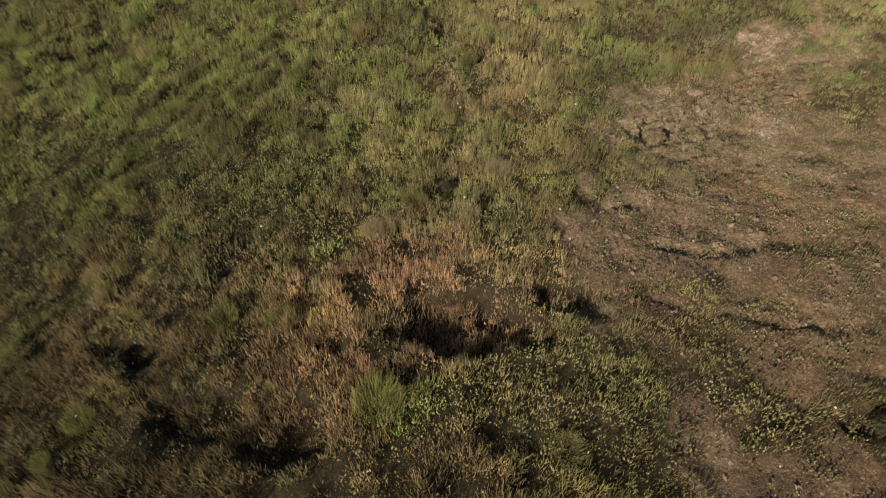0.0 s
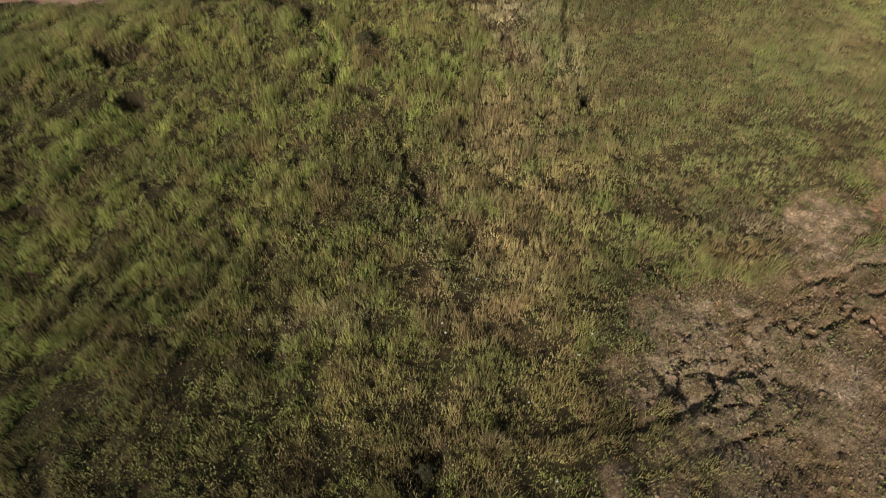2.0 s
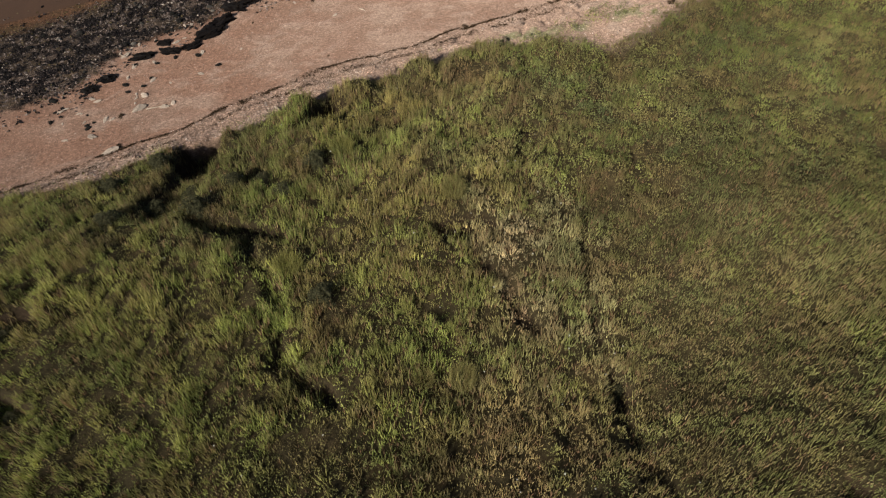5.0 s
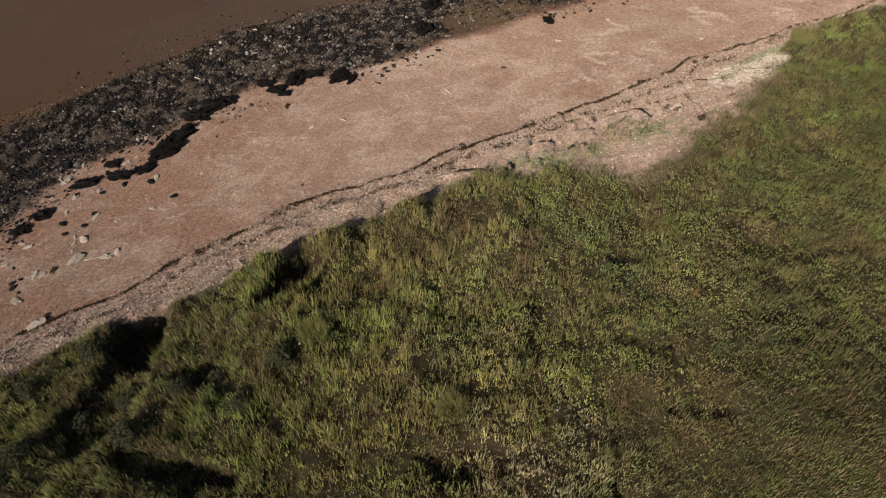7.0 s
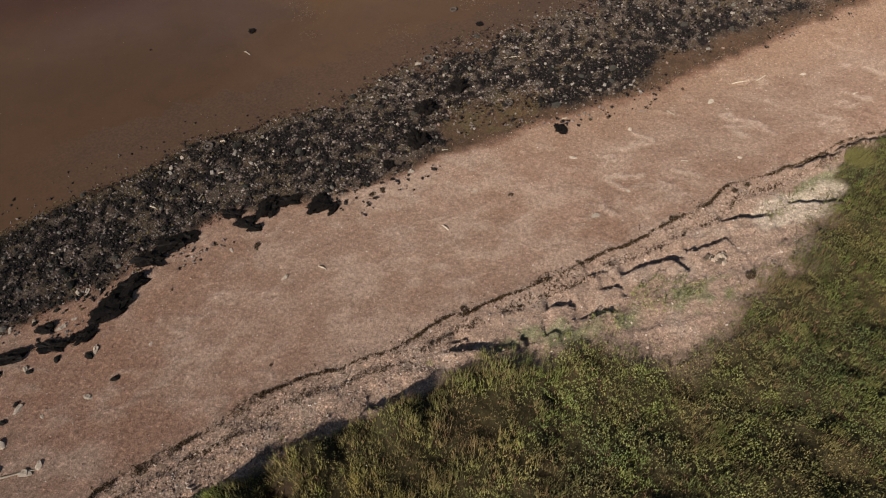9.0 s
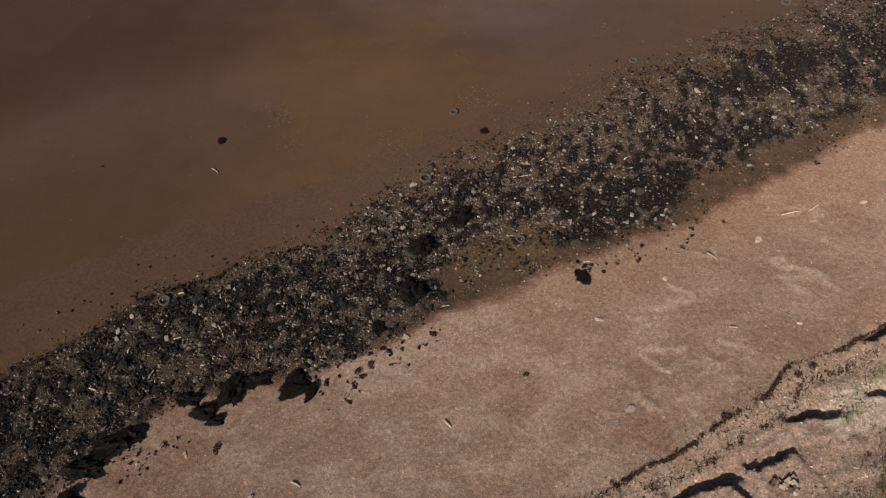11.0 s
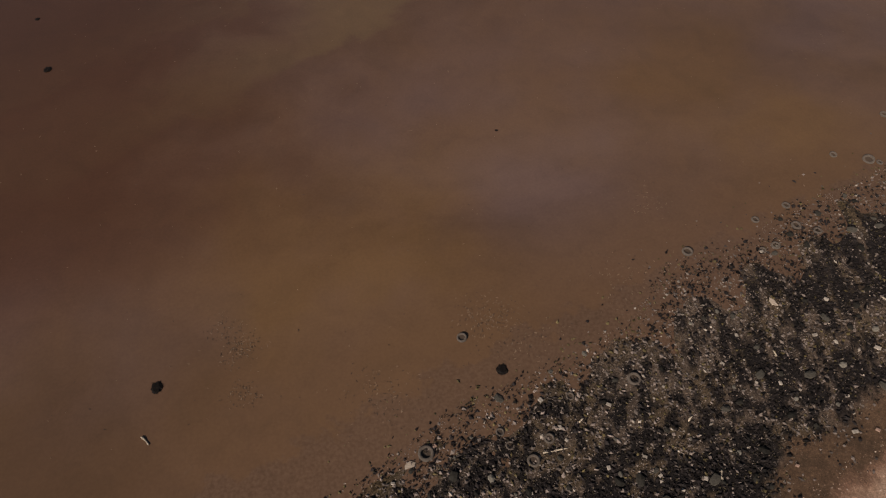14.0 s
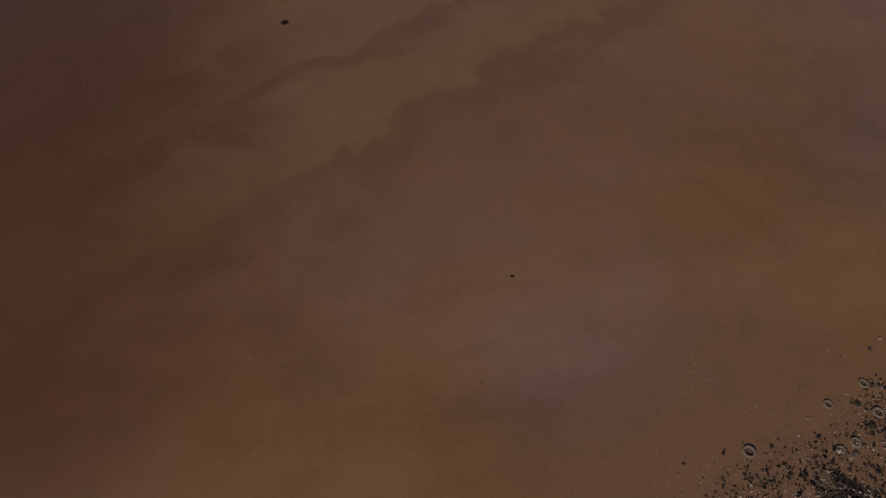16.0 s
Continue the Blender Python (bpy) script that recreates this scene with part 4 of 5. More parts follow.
def build_herbs():
    x, y = scatter(-30, 34, 1.5, 84, 22)
    x2, y2 = scatter(3, 32, 45, 72, 18)
    dense = rng.uniform(0, 1, len(x2)) < heath(x2, y2)
    x, y = np.concatenate([x, x2[dense]]), np.concatenate([y, y2[dense]])
    l, s = to_shore(x, y)
    spill = 0.95 * blob(x, y, 13.6, 67.2, 2.3, 1.0, 10, 0.6, 60) + 0.9 * blob(x, y, 10.0, 65.6, 1.3, 0.9, 20, 0.6, 61) + 0.5 * blob(x, y, 22.5, 73.0, 2.4, 0.8, 24, 0.6, 62)
    spill = np.maximum(spill, 0.45 * smooth(1.6, 0.2, s - outline(GRASS_EDGE, l)) * smooth(0.45, 0.65, fbm(x, y, 1.4, 63, 3)))
    keep = in_reach(x, y) & (rng.uniform(0, 1, len(x)) < np.maximum(grassy(x, y), spill))
    x, y = x[keep], y[keep]
    herb = np.where(grassy(x, y) > 0.4, herbage(x, y), 0.8)
    keep = rng.uniform(0, 1, len(x)) < (0.09 + 0.75 * herb) * (1 - 0.15 * bare(x, y))
    x, y = x[keep], y[keep]
    z, n, k = height(x, y), len(x), 7
    m = n * k

    def rep(a):
        return np.repeat(a, k)

    a, r, up = rng.uniform(0, 2 * np.pi, m), 0.16 * np.sqrt(rng.uniform(0, 1, m)), rng.uniform(0.04, 1.0, m)
    hh = rep((0.15 + 0.35 * rng.uniform(0, 1, n)) * (1 + 0.25 * heath(x, y)) * (1 - 0.65 * bare(x, y)))
    cx, cy, cz = rep(x) + r * np.cos(a), rep(y) + r * np.sin(a), rep(z) + up * hh
    size = rng.uniform(0.028, 0.062, m)
    f, tilt = rng.uniform(0, 2 * np.pi, m), rng.uniform(0.5, 1.5, m)
    ux, uy, uz = np.cos(f) * np.cos(tilt) * size, np.sin(f) * np.cos(tilt) * size, np.sin(tilt) * size
    vx, vy = -np.sin(f) * size * 0.5, np.cos(f) * size * 0.5
    V = np.empty((m, 4, 3), np.float32)
    V[:, 0] = np.stack([cx - ux, cy - uy, cz - uz], -1)
    V[:, 1] = np.stack([cx + vx, cy + vy, cz + 0.15 * size], -1)
    V[:, 2] = np.stack([cx + ux, cy + uy, cz + uz], -1)
    V[:, 3] = np.stack([cx - vx, cy - vy, cz + 0.15 * size], -1)
    base = (0.6 * growth_colour(x, y) + np.array([[0.066, 0.070, 0.024]])) * (1 + 0.40 * heath(x, y) * smooth(18, 13, x))[:, None] * rng.uniform(0.62, 1.25, (n, 1)) + np.array([[0.035, 0.018, 0.010]]) * rng.uniform(0, 1, (n, 1))
    teal = (0.55 * smooth(0.5, 0.66, fbm(x, y, 2.0, 107, 3)) * rng.uniform(0.3, 1, n))[:, None]
    base = base * (1 - teal) + np.array([[0.088, 0.118, 0.058]]) * teal
    C = np.repeat(base, k, 0) * rng.uniform(0.82, 1.18, (m, 1))
    C = np.repeat(C[:, None, :], 4, 1).reshape(-1, 3)
    i = np.arange(m)[:, None] * 4
    ob = mesh_object("low_herbs", V.reshape(-1, 3), [i + np.array([[0, 1, 2, 3]])], HERB, "leaf", C)
    tagged(ob, "low leafy grey-green weeds among the grass", "weeds", kind="stuff")


build_ground()
build_grass()
build_far_grass()
build_herbs()


def ground_z(x, y):
    return float(height(np.array([float(x)]), np.array([float(y)]))[0])


TUSSOCKS = [(-2.2, 6.3, 1.58), (-10.8, 6.1, 0.96), (-11.2, 4.8, 0.61), (0.6, 14.3, 0.90), (-2.6, 13.9, 1.07), (-1.5, 15.7, 1.14), (-5.5, 9.6, 1.07), (2.8, 4.9, 1.03), (-7.5, 9.7, 1.09), (27.2, 75.7, 1.67), (-5.9, 44.7, 1.44), (1.9, 38.7, 1.28), (-3.0, 13.8, 0.82), (2.0, 49.0, 1.36), (-4.0, 53.3, 1.54), (0.9, 26.5, 0.95), (1.8, 17.2, 1.13), (0.3, 38.8, 1.03)]
BUSHES = [(10.8, 5.2, 0.8), (-4.1, 42.9, 1.39), (-16.3, 38.0, 1.0), (-18.2, 41.6, 1.6), (8.2, 38.3, 0.76), (-10.6, 8.1, 1.21), (-0.3, 16.6, 0.79), (-5.4, 52.1, 1.5), (-14.4, 53.4, 1.5), (-13.6, 49.6, 1.4), (-15.2, 48.0, 1.5), (-11.0, 48.6, 1.5), (-8.2, 51.5, 1.3), (-6.8, 49.8, 1.2), (-16.4, 51.4, 1.3), (-12.0, 50.8, 1.2), (-9.6, 50.8, 1.2), (-20.4, 29.2, 1.6)]


def tussock_kind(seed):
    one = np.zeros(1)
    colour = np.array([((0.30, 0.29, 0.085), (0.44, 0.34, 0.18), (0.27, 0.24, 0.085))[seed]])
    V, F, C = blades(one, one, one, 950, one + 0.62, one + 0.013, (one + 0.12, one + 0.08), colour, one + 0.42, tip=colour * 0.6 + 0.4 * np.array([STRAW]))
    words = ("yellow-green grass tussock standing above the meadow", "dry straw-coloured grass tussock in the meadow", "olive grass tussock with straw-coloured tips in the meadow")[seed]
    return tagged(mesh_object("grass_tussock", V, F, GRASS, "leaf", C), words, "grass", "tussocks in the meadow")


def bush_kind(seed):
    """A knee-high leafy bush: a fork of stems and a crown of small leaves."""
    m = 900
    a, up = rng.uniform(0, 2 * np.pi, m), rng.uniform(0.1, 1.0, m)
    lobes = 0.75 + 0.25 * np.sin(3 * a + seed) + 0.15 * np.sin(7 * a + 2 * seed)
    r = 0.5 * lobes * np.sqrt(rng.uniform(0.05, 1, m)) * np.sqrt(1.05 - (up - 0.35) ** 2)
    cx, cy, cz = r * np.cos(a), r * np.sin(a), 0.75 * up * (1 - 0.5 * (r / 0.5) ** 2)
    size, f, tilt = rng.uniform(0.03, 0.06, m), rng.uniform(0, 2 * np.pi, m), rng.uniform(-0.5, 0.9, m)
    u = np.stack([np.cos(f) * np.cos(tilt), np.sin(f) * np.cos(tilt), np.sin(tilt)], -1) * size[:, None]
    v = np.stack([-np.sin(f), np.cos(f), 0 * f], -1) * size[:, None] * 0.5
    p = np.stack([cx, cy, cz], -1)
    V = np.stack([p - u, p + v, p + u, p - v], 1).reshape(-1, 3)
    C = np.repeat(np.array([[0.075, 0.072, 0.036]]) * rng.uniform(0.5, 1.5, (m, 1)), 4, 0)
    root = bpy.data.objects.new("bush", None)
    scene.collection.objects.link(root)
    crown = mesh_object("crown", V, [np.arange(m * 4).reshape(m, 4)], HERB, "leaf", C)
    crown.parent = root
    k = 9
    sa = np.linspace(0, 2 * np.pi, k, endpoint=False)
    foot, tip = np.zeros((k, 3)) - np.array([0, 0, 0.05]), np.stack([0.3 * np.cos(sa), 0.3 * np.sin(sa), np.full(k, 0.5)], -1)
    w = 0.012
    S = np.stack([foot + [w, 0, 0], foot + [-w, 0.5 * w, 0], foot + [0, -w, 0], tip], 1).reshape(-1, 3)
    i = np.arange(k)[:, None] * 4
    stems = mesh_object("stems", S, [np.concatenate([i + np.array([[0, 1, 3]]), i + np.array([[1, 2, 3]]), i + np.array([[2, 0, 3]])])], HERB, "leaf", np.tile(np.array([[0.09, 0.06, 0.035]]), (len(S), 1)))
    stems.parent = root
    return tagged(root, "low dark-leaved bush growing in the rough grass", "bush", "bushes in the meadow")


def build_tussocks():
    kinds = [tussock_kind(k) for k in range(3)]
    used = set()
    for n, (x, y, w) in enumerate(TUSSOCKS):
        k = 0 if n < 3 else 1 if n in (3, 4, 12, 16) else (n % 2) * 2
        m = pose(x, y, ground_z(x, y), 0, 0, 37.0 * n)
        ob = copy_thing(kinds[k], m) if k in used else kinds[k]
        used.add(k)
        ob.matrix_basis = m @ Matrix.Diagonal((w, w, 0.75 + 0.2 * w, 1))
    kinds = [bush_kind(k) for k in range(2)]
    for n, (x, y, w) in enumerate(BUSHES):
        m = pose(x, y, ground_z(x, y), 0, 0, 61.0 * n)
        ob = copy_thing(kinds[n % 2], m) if n > 1 else kinds[n]
        ob.matrix_basis = m @ Matrix.Diagonal((w, w, 0.6 + 0.3 * w, 1))


build_tussocks()

# ---- stones ----
def solid(levels):
    bm = bmesh.new()
    bmesh.ops.create_icosphere(bm, subdivisions=levels, radius=1.0)
    v = np.array([p.co[:] for p in bm.verts])
    f = np.array([[p.index for p in face.verts] for face in bm.faces])
    bm.free()
    return v, f


OCTA = (np.array([[1, 0, 0], [-1, 0, 0], [0, 1, 0], [0, -1, 0], [0, 0, 1], [0, 0, -1]], float),
        np.array([[0, 2, 4], [2, 1, 4], [1, 3, 4], [3, 0, 4], [2, 0, 5], [1, 2, 5], [3, 1, 5], [0, 3, 5]]))
ICO = solid(1)


def stones(x, y, z, size, flat, colour, form=OCTA, sink=0.2):
    """Many small angular stones as one mesh."""
    FV, FF = form
    n, k = len(x), len(FV)
    jig = FV[None] * rng.uniform(0.65, 1.25, (n, k, 1))
    sx, sy, sz = size * rng.uniform(0.7, 1.5, n), size * rng.uniform(0.55, 1.0, n), size * flat
    jig = jig * np.stack([sx, sy, sz], -1)[:, None, :] * 0.5
    tip = rng.normal(0, 0.35, n)[:, None]
    jx, jz = jig[..., 0] * np.cos(tip) - jig[..., 2] * np.sin(tip), jig[..., 0] * np.sin(tip) + jig[..., 2] * np.cos(tip)
    a = rng.uniform(0, 2 * np.pi, n)[:, None]
    c, s = np.cos(a), np.sin(a)
    V = np.stack([jx * c - jig[..., 1] * s + x[:, None], jx * s + jig[..., 1] * c + y[:, None], jz + (z + sink * sz)[:, None]], -1)
    F = (np.arange(n)[:, None, None] * k + FF[None]).reshape(-1, 3)
    return V.reshape(-1, 3), F, np.repeat(colour, k, 0)


PYRAMID = (np.array([[1, 0, -0.35], [0.1, 1, -0.35], [-1, 0.1, -0.35], [0, -1, -0.35], [0.2, 0.12, 0.75]]), np.array([[0, 1, 4], [1, 2, 4], [2, 3, 4], [3, 0, 4]]))


def build_rock_band():
    total = 190000
    l = rng.uniform(-12, 92, total)
    e_in, e_out = outline(BAND_IN, l), outline(BAND_OUT, l)
    s = e_in - 2.6 + rng.uniform(0, 1, total) * (e_out - e_in + 5.4)
    x, y = to_world(l, s)
    n2 = fbm(x, y, 1.3, 121, 3)
    inside = smooth(-0.6, 0.6, s - e_in + 1.8 * (n2 - 0.5)) * smooth(1.0, -1.0, s - e_out + 2.8 * (n2 - 0.5))
    stray = np.where(s > e_in - 0.6, 0.015, 0.006 * smooth(26, 14, l)) + 0.20 * smooth(1.9, 0.0, s - e_out) * smooth(0.4, 0.6, n2) + 0.04 * smooth(-1.8, 0.0, s - e_in) * smooth(26, 14, l)
    stray = stray + 0.10 * blob(l, s, 40.5, 73.2, 4.8, 2.0, 0, 0.5, 70)
    keep = rng.uniform(0, 1, total) < np.maximum(inside * (0.45 + 0.7 * (n2 - 0.25)), stray)
    x, y = x[keep], y[keep]
    n = len(x)
    l, s = to_shore(x, y)
    fringe = smooth(-0.8, 0.5, s - outline(BAND_OUT, l))
    weed = weedy(x, y)
    black = rng.uniform(0, 1, n) < (0.05 + 0.50 * weed) * (1 - 0.45 * fringe)
    keep = black | (rng.uniform(0, 1, n) < 1 - 0.45 * weed)
    x, y, black, fringe = x[keep], y[keep], black[keep], fringe[keep]
    n = len(x)
    size = np.where(black, 0.06 + 0.25 * rng.uniform(0, 1, n) ** 2.2, 0.035 + 0.22 * rng.uniform(0, 1, n) ** 3.2)
    dark = np.array([[0.0125, 0.0098, 0.0094]]) * rng.uniform(0.4, 2.6, (n, 1))
    grey = np.array([[0.140, 0.110, 0.095]]) * rng.uniform(0.3, 1.9, (n, 1))
    ochre = np.array([[0.100, 0.076, 0.036]]) * rng.uniform(0.4, 1.6, (n, 1))
    pale = np.array([[0.40, 0.335, 0.28]]) * rng.uniform(0.5, 1.3, (n, 1))
    which = rng.uniform(0, 1, (n, 1))
    rusty = (0.14 + 0.55 * fringe)[:, None]
    c = np.where(black[:, None], dark, np.where(which < 0.05, pale, np.where(which < 0.05 + rusty, ochre, grey))) * (1 - 0.25 * smooth(44, 56, to_shore(x, y)[0]))[:, None]
    z = np.maximum(height(x, y), WATER - 0.03)
    big = size > 0.125
    V1, F1, C1 = stones(x[~big], y[~big], z[~big], size[~big], rng.uniform(0.45, 0.95, n)[~big], c[~big], PYRAMID, sink=0.05)
    V2, F2, C2 = stones(x[big], y[big], z[big], size[big], rng.uniform(0.4, 0.8, n)[big], c[big])
    l = rng.uniform(-6, 84, 42000)
    e_in, e_out = outline(BAND_IN, l), outline(BAND_OUT, l)
    s = e_in - 0.5 + rng.uniform(0, 1, len(l)) * (e_out - e_in + 0.9)
    x, y = to_world(l, s)
    keep = rng.uniform(0, 1, len(l)) < (0.35 + 0.65 * smooth(0.4, 0.6, fbm(x, y, 0.9, 131, 3))) * (1 - 0.6 * weedy(x, y))
    x, y = x[keep], y[keep]
    n = len(x)
    c = np.array([[0.145, 0.114, 0.096]]) * rng.uniform(0.35, 1.8, (n, 1))
    V3, F3, C3 = stones(x, y, np.maximum(height(x, y), WATER - 0.01) + 0.015, rng.uniform(0.03, 0.075, n), rng.uniform(0.6, 1.1, n), c, PYRAMID, sink=0.1)
    ob = mesh_object("weedy_stones", np.concatenate([V1, V2, V3]), [F1, F2 + len(V1), F3 + len(V1) + len(V2)], ROCK_WET, "stone", np.concatenate([C1, C2, C3]))
    tagged(ob, "small dark weed-covered stones and pale shells at the tide line", "stones", kind="stuff")


def build_band_weed():
    total = 36000
    l = rng.uniform(-8, 88, total)
    e_in, e_out = outline(BAND_IN, l), outline(BAND_OUT, l)
    s = e_in - 0.4 + rng.uniform(0, 1, total) * (e_out - e_in + 0.8)
    x, y = to_world(l, s)
    keep = rng.uniform(0, 1, total) < 0.06 + 0.85 * weedy(x, y)
    x, y = x[keep], y[keep]
    n = len(x)
    tone = rng.uniform(0, 1, (n, 1))
    c = np.where(tone < 0.72, np.array([[0.018, 0.0135, 0.0115]]), np.where(tone < 0.92, np.array([[0.055, 0.043, 0.026]]), np.array([[0.16, 0.125, 0.095]]))) * rng.uniform(0.5, 1.7, (n, 1))
    V, F, C = strips(x, y, np.maximum(height(x, y), WATER) + 0.02, rng.uniform(0.06, 0.18, n), rng.uniform(0.03, 0.08, n), c, rng.uniform(0.02, 0.09, n))
    ob = mesh_object("bladder_weed", V, F, HERB, "leaf", C)
    tagged(ob, "black and olive seaweed draped over the tide-line stones", "seaweed", kind="stuff")


def build_shingle():
    l, s = rng.uniform(-4, 72, 150000), rng.uniform(52, 74, 150000)
    x, y = to_world(l, s)
    near = smooth(1.5, -1.5, s - outline(WRACK, l))
    keep = (rng.uniform(0, 1, len(l)) < (0.28 + 0.72 * near) * (1 - 0.72 * near * smooth(27, 32, l))) & (grassy(x, y) < 0.3) & (s < outline(SAND_END, l) + 0.8)
    x, y = x[keep], y[keep]
    n = len(x)
    tone = rng.uniform(0, 1, (n, 1))
    c = np.where(tone < 0.35, np.array([[0.23, 0.145, 0.105]]), np.where(tone < 0.85, np.array([[0.35, 0.243, 0.185]]), np.array([[0.52, 0.42, 0.35]]))) * rng.uniform(0.6, 1.3, (n, 1))
    V, F, C = stones(x, y, height(x, y), (0.03 + 0.13 * rng.uniform(0, 1, n) ** 3.5) * (0.75 + 0.6 * near[keep]), np.full(n, 0.7), c, PYRAMID, sink=0.05)
    ob = mesh_object("shingle", V, [F], STONE_DRY, "stone", C)
    tagged(ob, "loose pinkish beach shingle below the turf bank", "pebbles", kind="stuff")


def build_clods():
    x, y = rng.uniform(1, 26, 22000), rng.uniform(2, 30, 22000)
    keep = rng.uniform(0, 1, len(x)) < bare(x, y) * (0.25 + 0.9 * smooth(0.4, 0.7, fbm(x, y, 1.4, 131, 3)))
    x, y = x[keep], y[keep]
    n = len(x)
    c = np.array([[0.24, 0.15, 0.092]]) * rng.uniform(0.45, 1.5, (n, 1))
    V, F, C = stones(x, y, height(x, y), 0.03 + 0.16 * rng.uniform(0, 1, n) ** 4, rng.uniform(0.3, 0.7, n), c, sink=0.1)
    ob = mesh_object("clay_clods", V, [F], STONE_DRY, "stone", C)
    tagged(ob, "crumbled brown clay clods on the slipped slope", "clods", kind="stuff")


def plate():
    """A flat six-sided piece of clay with an uneven top."""
    a = np.linspace(0, 2 * np.pi, 6, endpoint=False)
    top, foot = np.stack([0.85 * np.cos(a), 0.85 * np.sin(a), 0 * a + 0.5], -1), np.stack([np.cos(a), np.sin(a), 0 * a - 0.5], -1)
    k = np.arange(6)
    n = np.roll(k, -1)
    sides = np.concatenate([np.stack([k + 6, n + 6, n], -1), np.stack([k + 6, n, k], -1)])
    return np.concatenate([top, foot]), np.concatenate([sides, np.array([[0, j, j + 1] for j in range(1, 5)])])


def build_slabs():
    """Plates of dried clay broken loose along the cracks and the slipped edge."""
    x, y = rng.uniform(3, 20, 26000), rng.uniform(9, 27, 26000)
    near = np.maximum(0.9 * blob(x, y, 8.2, 18.8, 3.4, 1.5, 34, 0.6, 95), 0.5 * blob(x, y, 14.5, 22.8, 4.0, 1.6, 30, 0.6, 96))
    near = np.maximum(near, 0.7 * blob(x, y, 8.6, 12.2, 3.6, 0.8, 0, 0.6, 97))
    keep = rng.uniform(0, 1, len(x)) < bare(x, y) * (0.03 + 0.22 * near)
    x, y = x[keep], y[keep]
    n = len(x)
    c = np.array([[0.25, 0.165, 0.098]]) * rng.uniform(0.5, 1.3, (n, 1))
    V, F, C = stones(x, y, height(x, y), 0.06 + 0.24 * rng.uniform(0, 1, n) ** 2.4, rng.uniform(0.2, 0.45, n), c, plate(), sink=0.0)
    ob = mesh_object("clay_slabs", V, [F], STONE_DRY, "stone", C)
    tagged(ob, "tilted plates of dried brown clay along the cracks", "clods", kind="stuff")


def strips(x, y, z, long, wide, colour, rise):
    """Short crooked strips lying on the ground: weed, straw and casts."""
    n = len(x)
    a = rng.uniform(0, 2 * np.pi, n)
    bend = rng.normal(0, 0.9, n)
    V = np.empty((n, 6, 3), np.float32)
    px, py = x - 0.5 * long * np.cos(a), y - 0.5 * long * np.sin(a)
    for k in range(3):
        d = a + bend * (k - 1)
        qx, qy = px, py
        w = wide * (0.5, 1.0, 0.35)[k] * 0.5
        V[:, 2 * k] = np.stack([qx - w * np.sin(d), qy + w * np.cos(d), z + rise * (0.1, 1.0, 0.2)[k]], -1)
        V[:, 2 * k + 1] = np.stack([qx + w * np.sin(d), qy - w * np.cos(d), z + rise * (0.2, 0.8, 0.1)[k]], -1)
        px, py = px + 0.5 * long * np.cos(d), py + 0.5 * long * np.sin(d)
    i = np.arange(n)[:, None] * 6
    return V.reshape(-1, 3), [i + np.array([[0, 1, 3, 2]]), i + np.array([[2, 3, 5, 4]])], np.repeat(colour, 6, 0)


def build_wrack():
    l = rng.uniform(-2, 70, 15000)
    w1 = outline(WRACK, l) + 0.7 * (fbm(l, l * 0, 2.4, 141, 3) - 0.5)
    wide = 0.04 + 0.13 * smooth(0.5, 0.7, fbm(l, l * 0 + 5, 3.0, 143, 2))
    second = w1 - 0.7 - 0.5 * fbm(l, l * 0 + 9, 4.0, 144, 2)
    which = rng.uniform(0, 1, len(l))
    s = np.where(which < 0.62, w1 + rng.normal(0, 1, len(l)) * wide, np.where(which < 0.84, second + rng.normal(0, 0.12, len(l)), w1 - 0.5 + rng.normal(0, 0.5, len(l))))
    keep = rng.uniform(0, 1, len(l)) < 0.16 + 0.7 * smooth(0.38, 0.58, fbm(l, s * 1.6, 0.9, 142, 3))
    l, s = l[keep], s[keep]
    x, y = to_world(l, s)
    keep = grassy(x, y) < 0.4
    x, y = x[keep], y[keep]
    n = len(x)
    c = np.array([[0.055, 0.034, 0.018]]) * rng.uniform(0.4, 2.0, (n, 1))
    V, F, C = strips(x, y, height(x, y) + 0.01, rng.uniform(0.06, 0.24, n), rng.uniform(0.02, 0.05, n), c, rng.uniform(0.02, 0.08, n))
    ob = mesh_object("tide_wrack", V, F, HERB, "leaf", C)
    tagged(ob, "dark dried seaweed and litter along the high-tide line", "seaweed", kind="stuff")


def build_litter():
    x, y = rng.uniform(-14, 26, 60000), rng.uniform(2, 34, 60000)
    keep = in_reach(x, y) & (rng.uniform(0, 1, len(x)) < 0.75 * bare(x, y))
    x, y = x[keep], y[keep]
    n = len(x)
    tone = rng.uniform(0, 1, (n, 1))
    c = np.where(tone < 0.5, np.array([[0.42, 0.31, 0.20]]), np.where(tone < 0.8, np.array([[0.12, 0.075, 0.045]]), np.array([[0.17, 0.17, 0.06]]))) * rng.uniform(0.5, 1.4, (n, 1))
    V, F, C = strips(x, y, height(x, y) + 0.01, rng.uniform(0.04, 0.16, n), rng.uniform(0.010, 0.024, n), c, rng.uniform(0.01, 0.06, n))
    ob = mesh_object("dead_stalks", V, F, GRASS, "leaf", C)
    tagged(ob, "dead stalks and dry litter strewn on the open clay", "litter", kind="stuff")


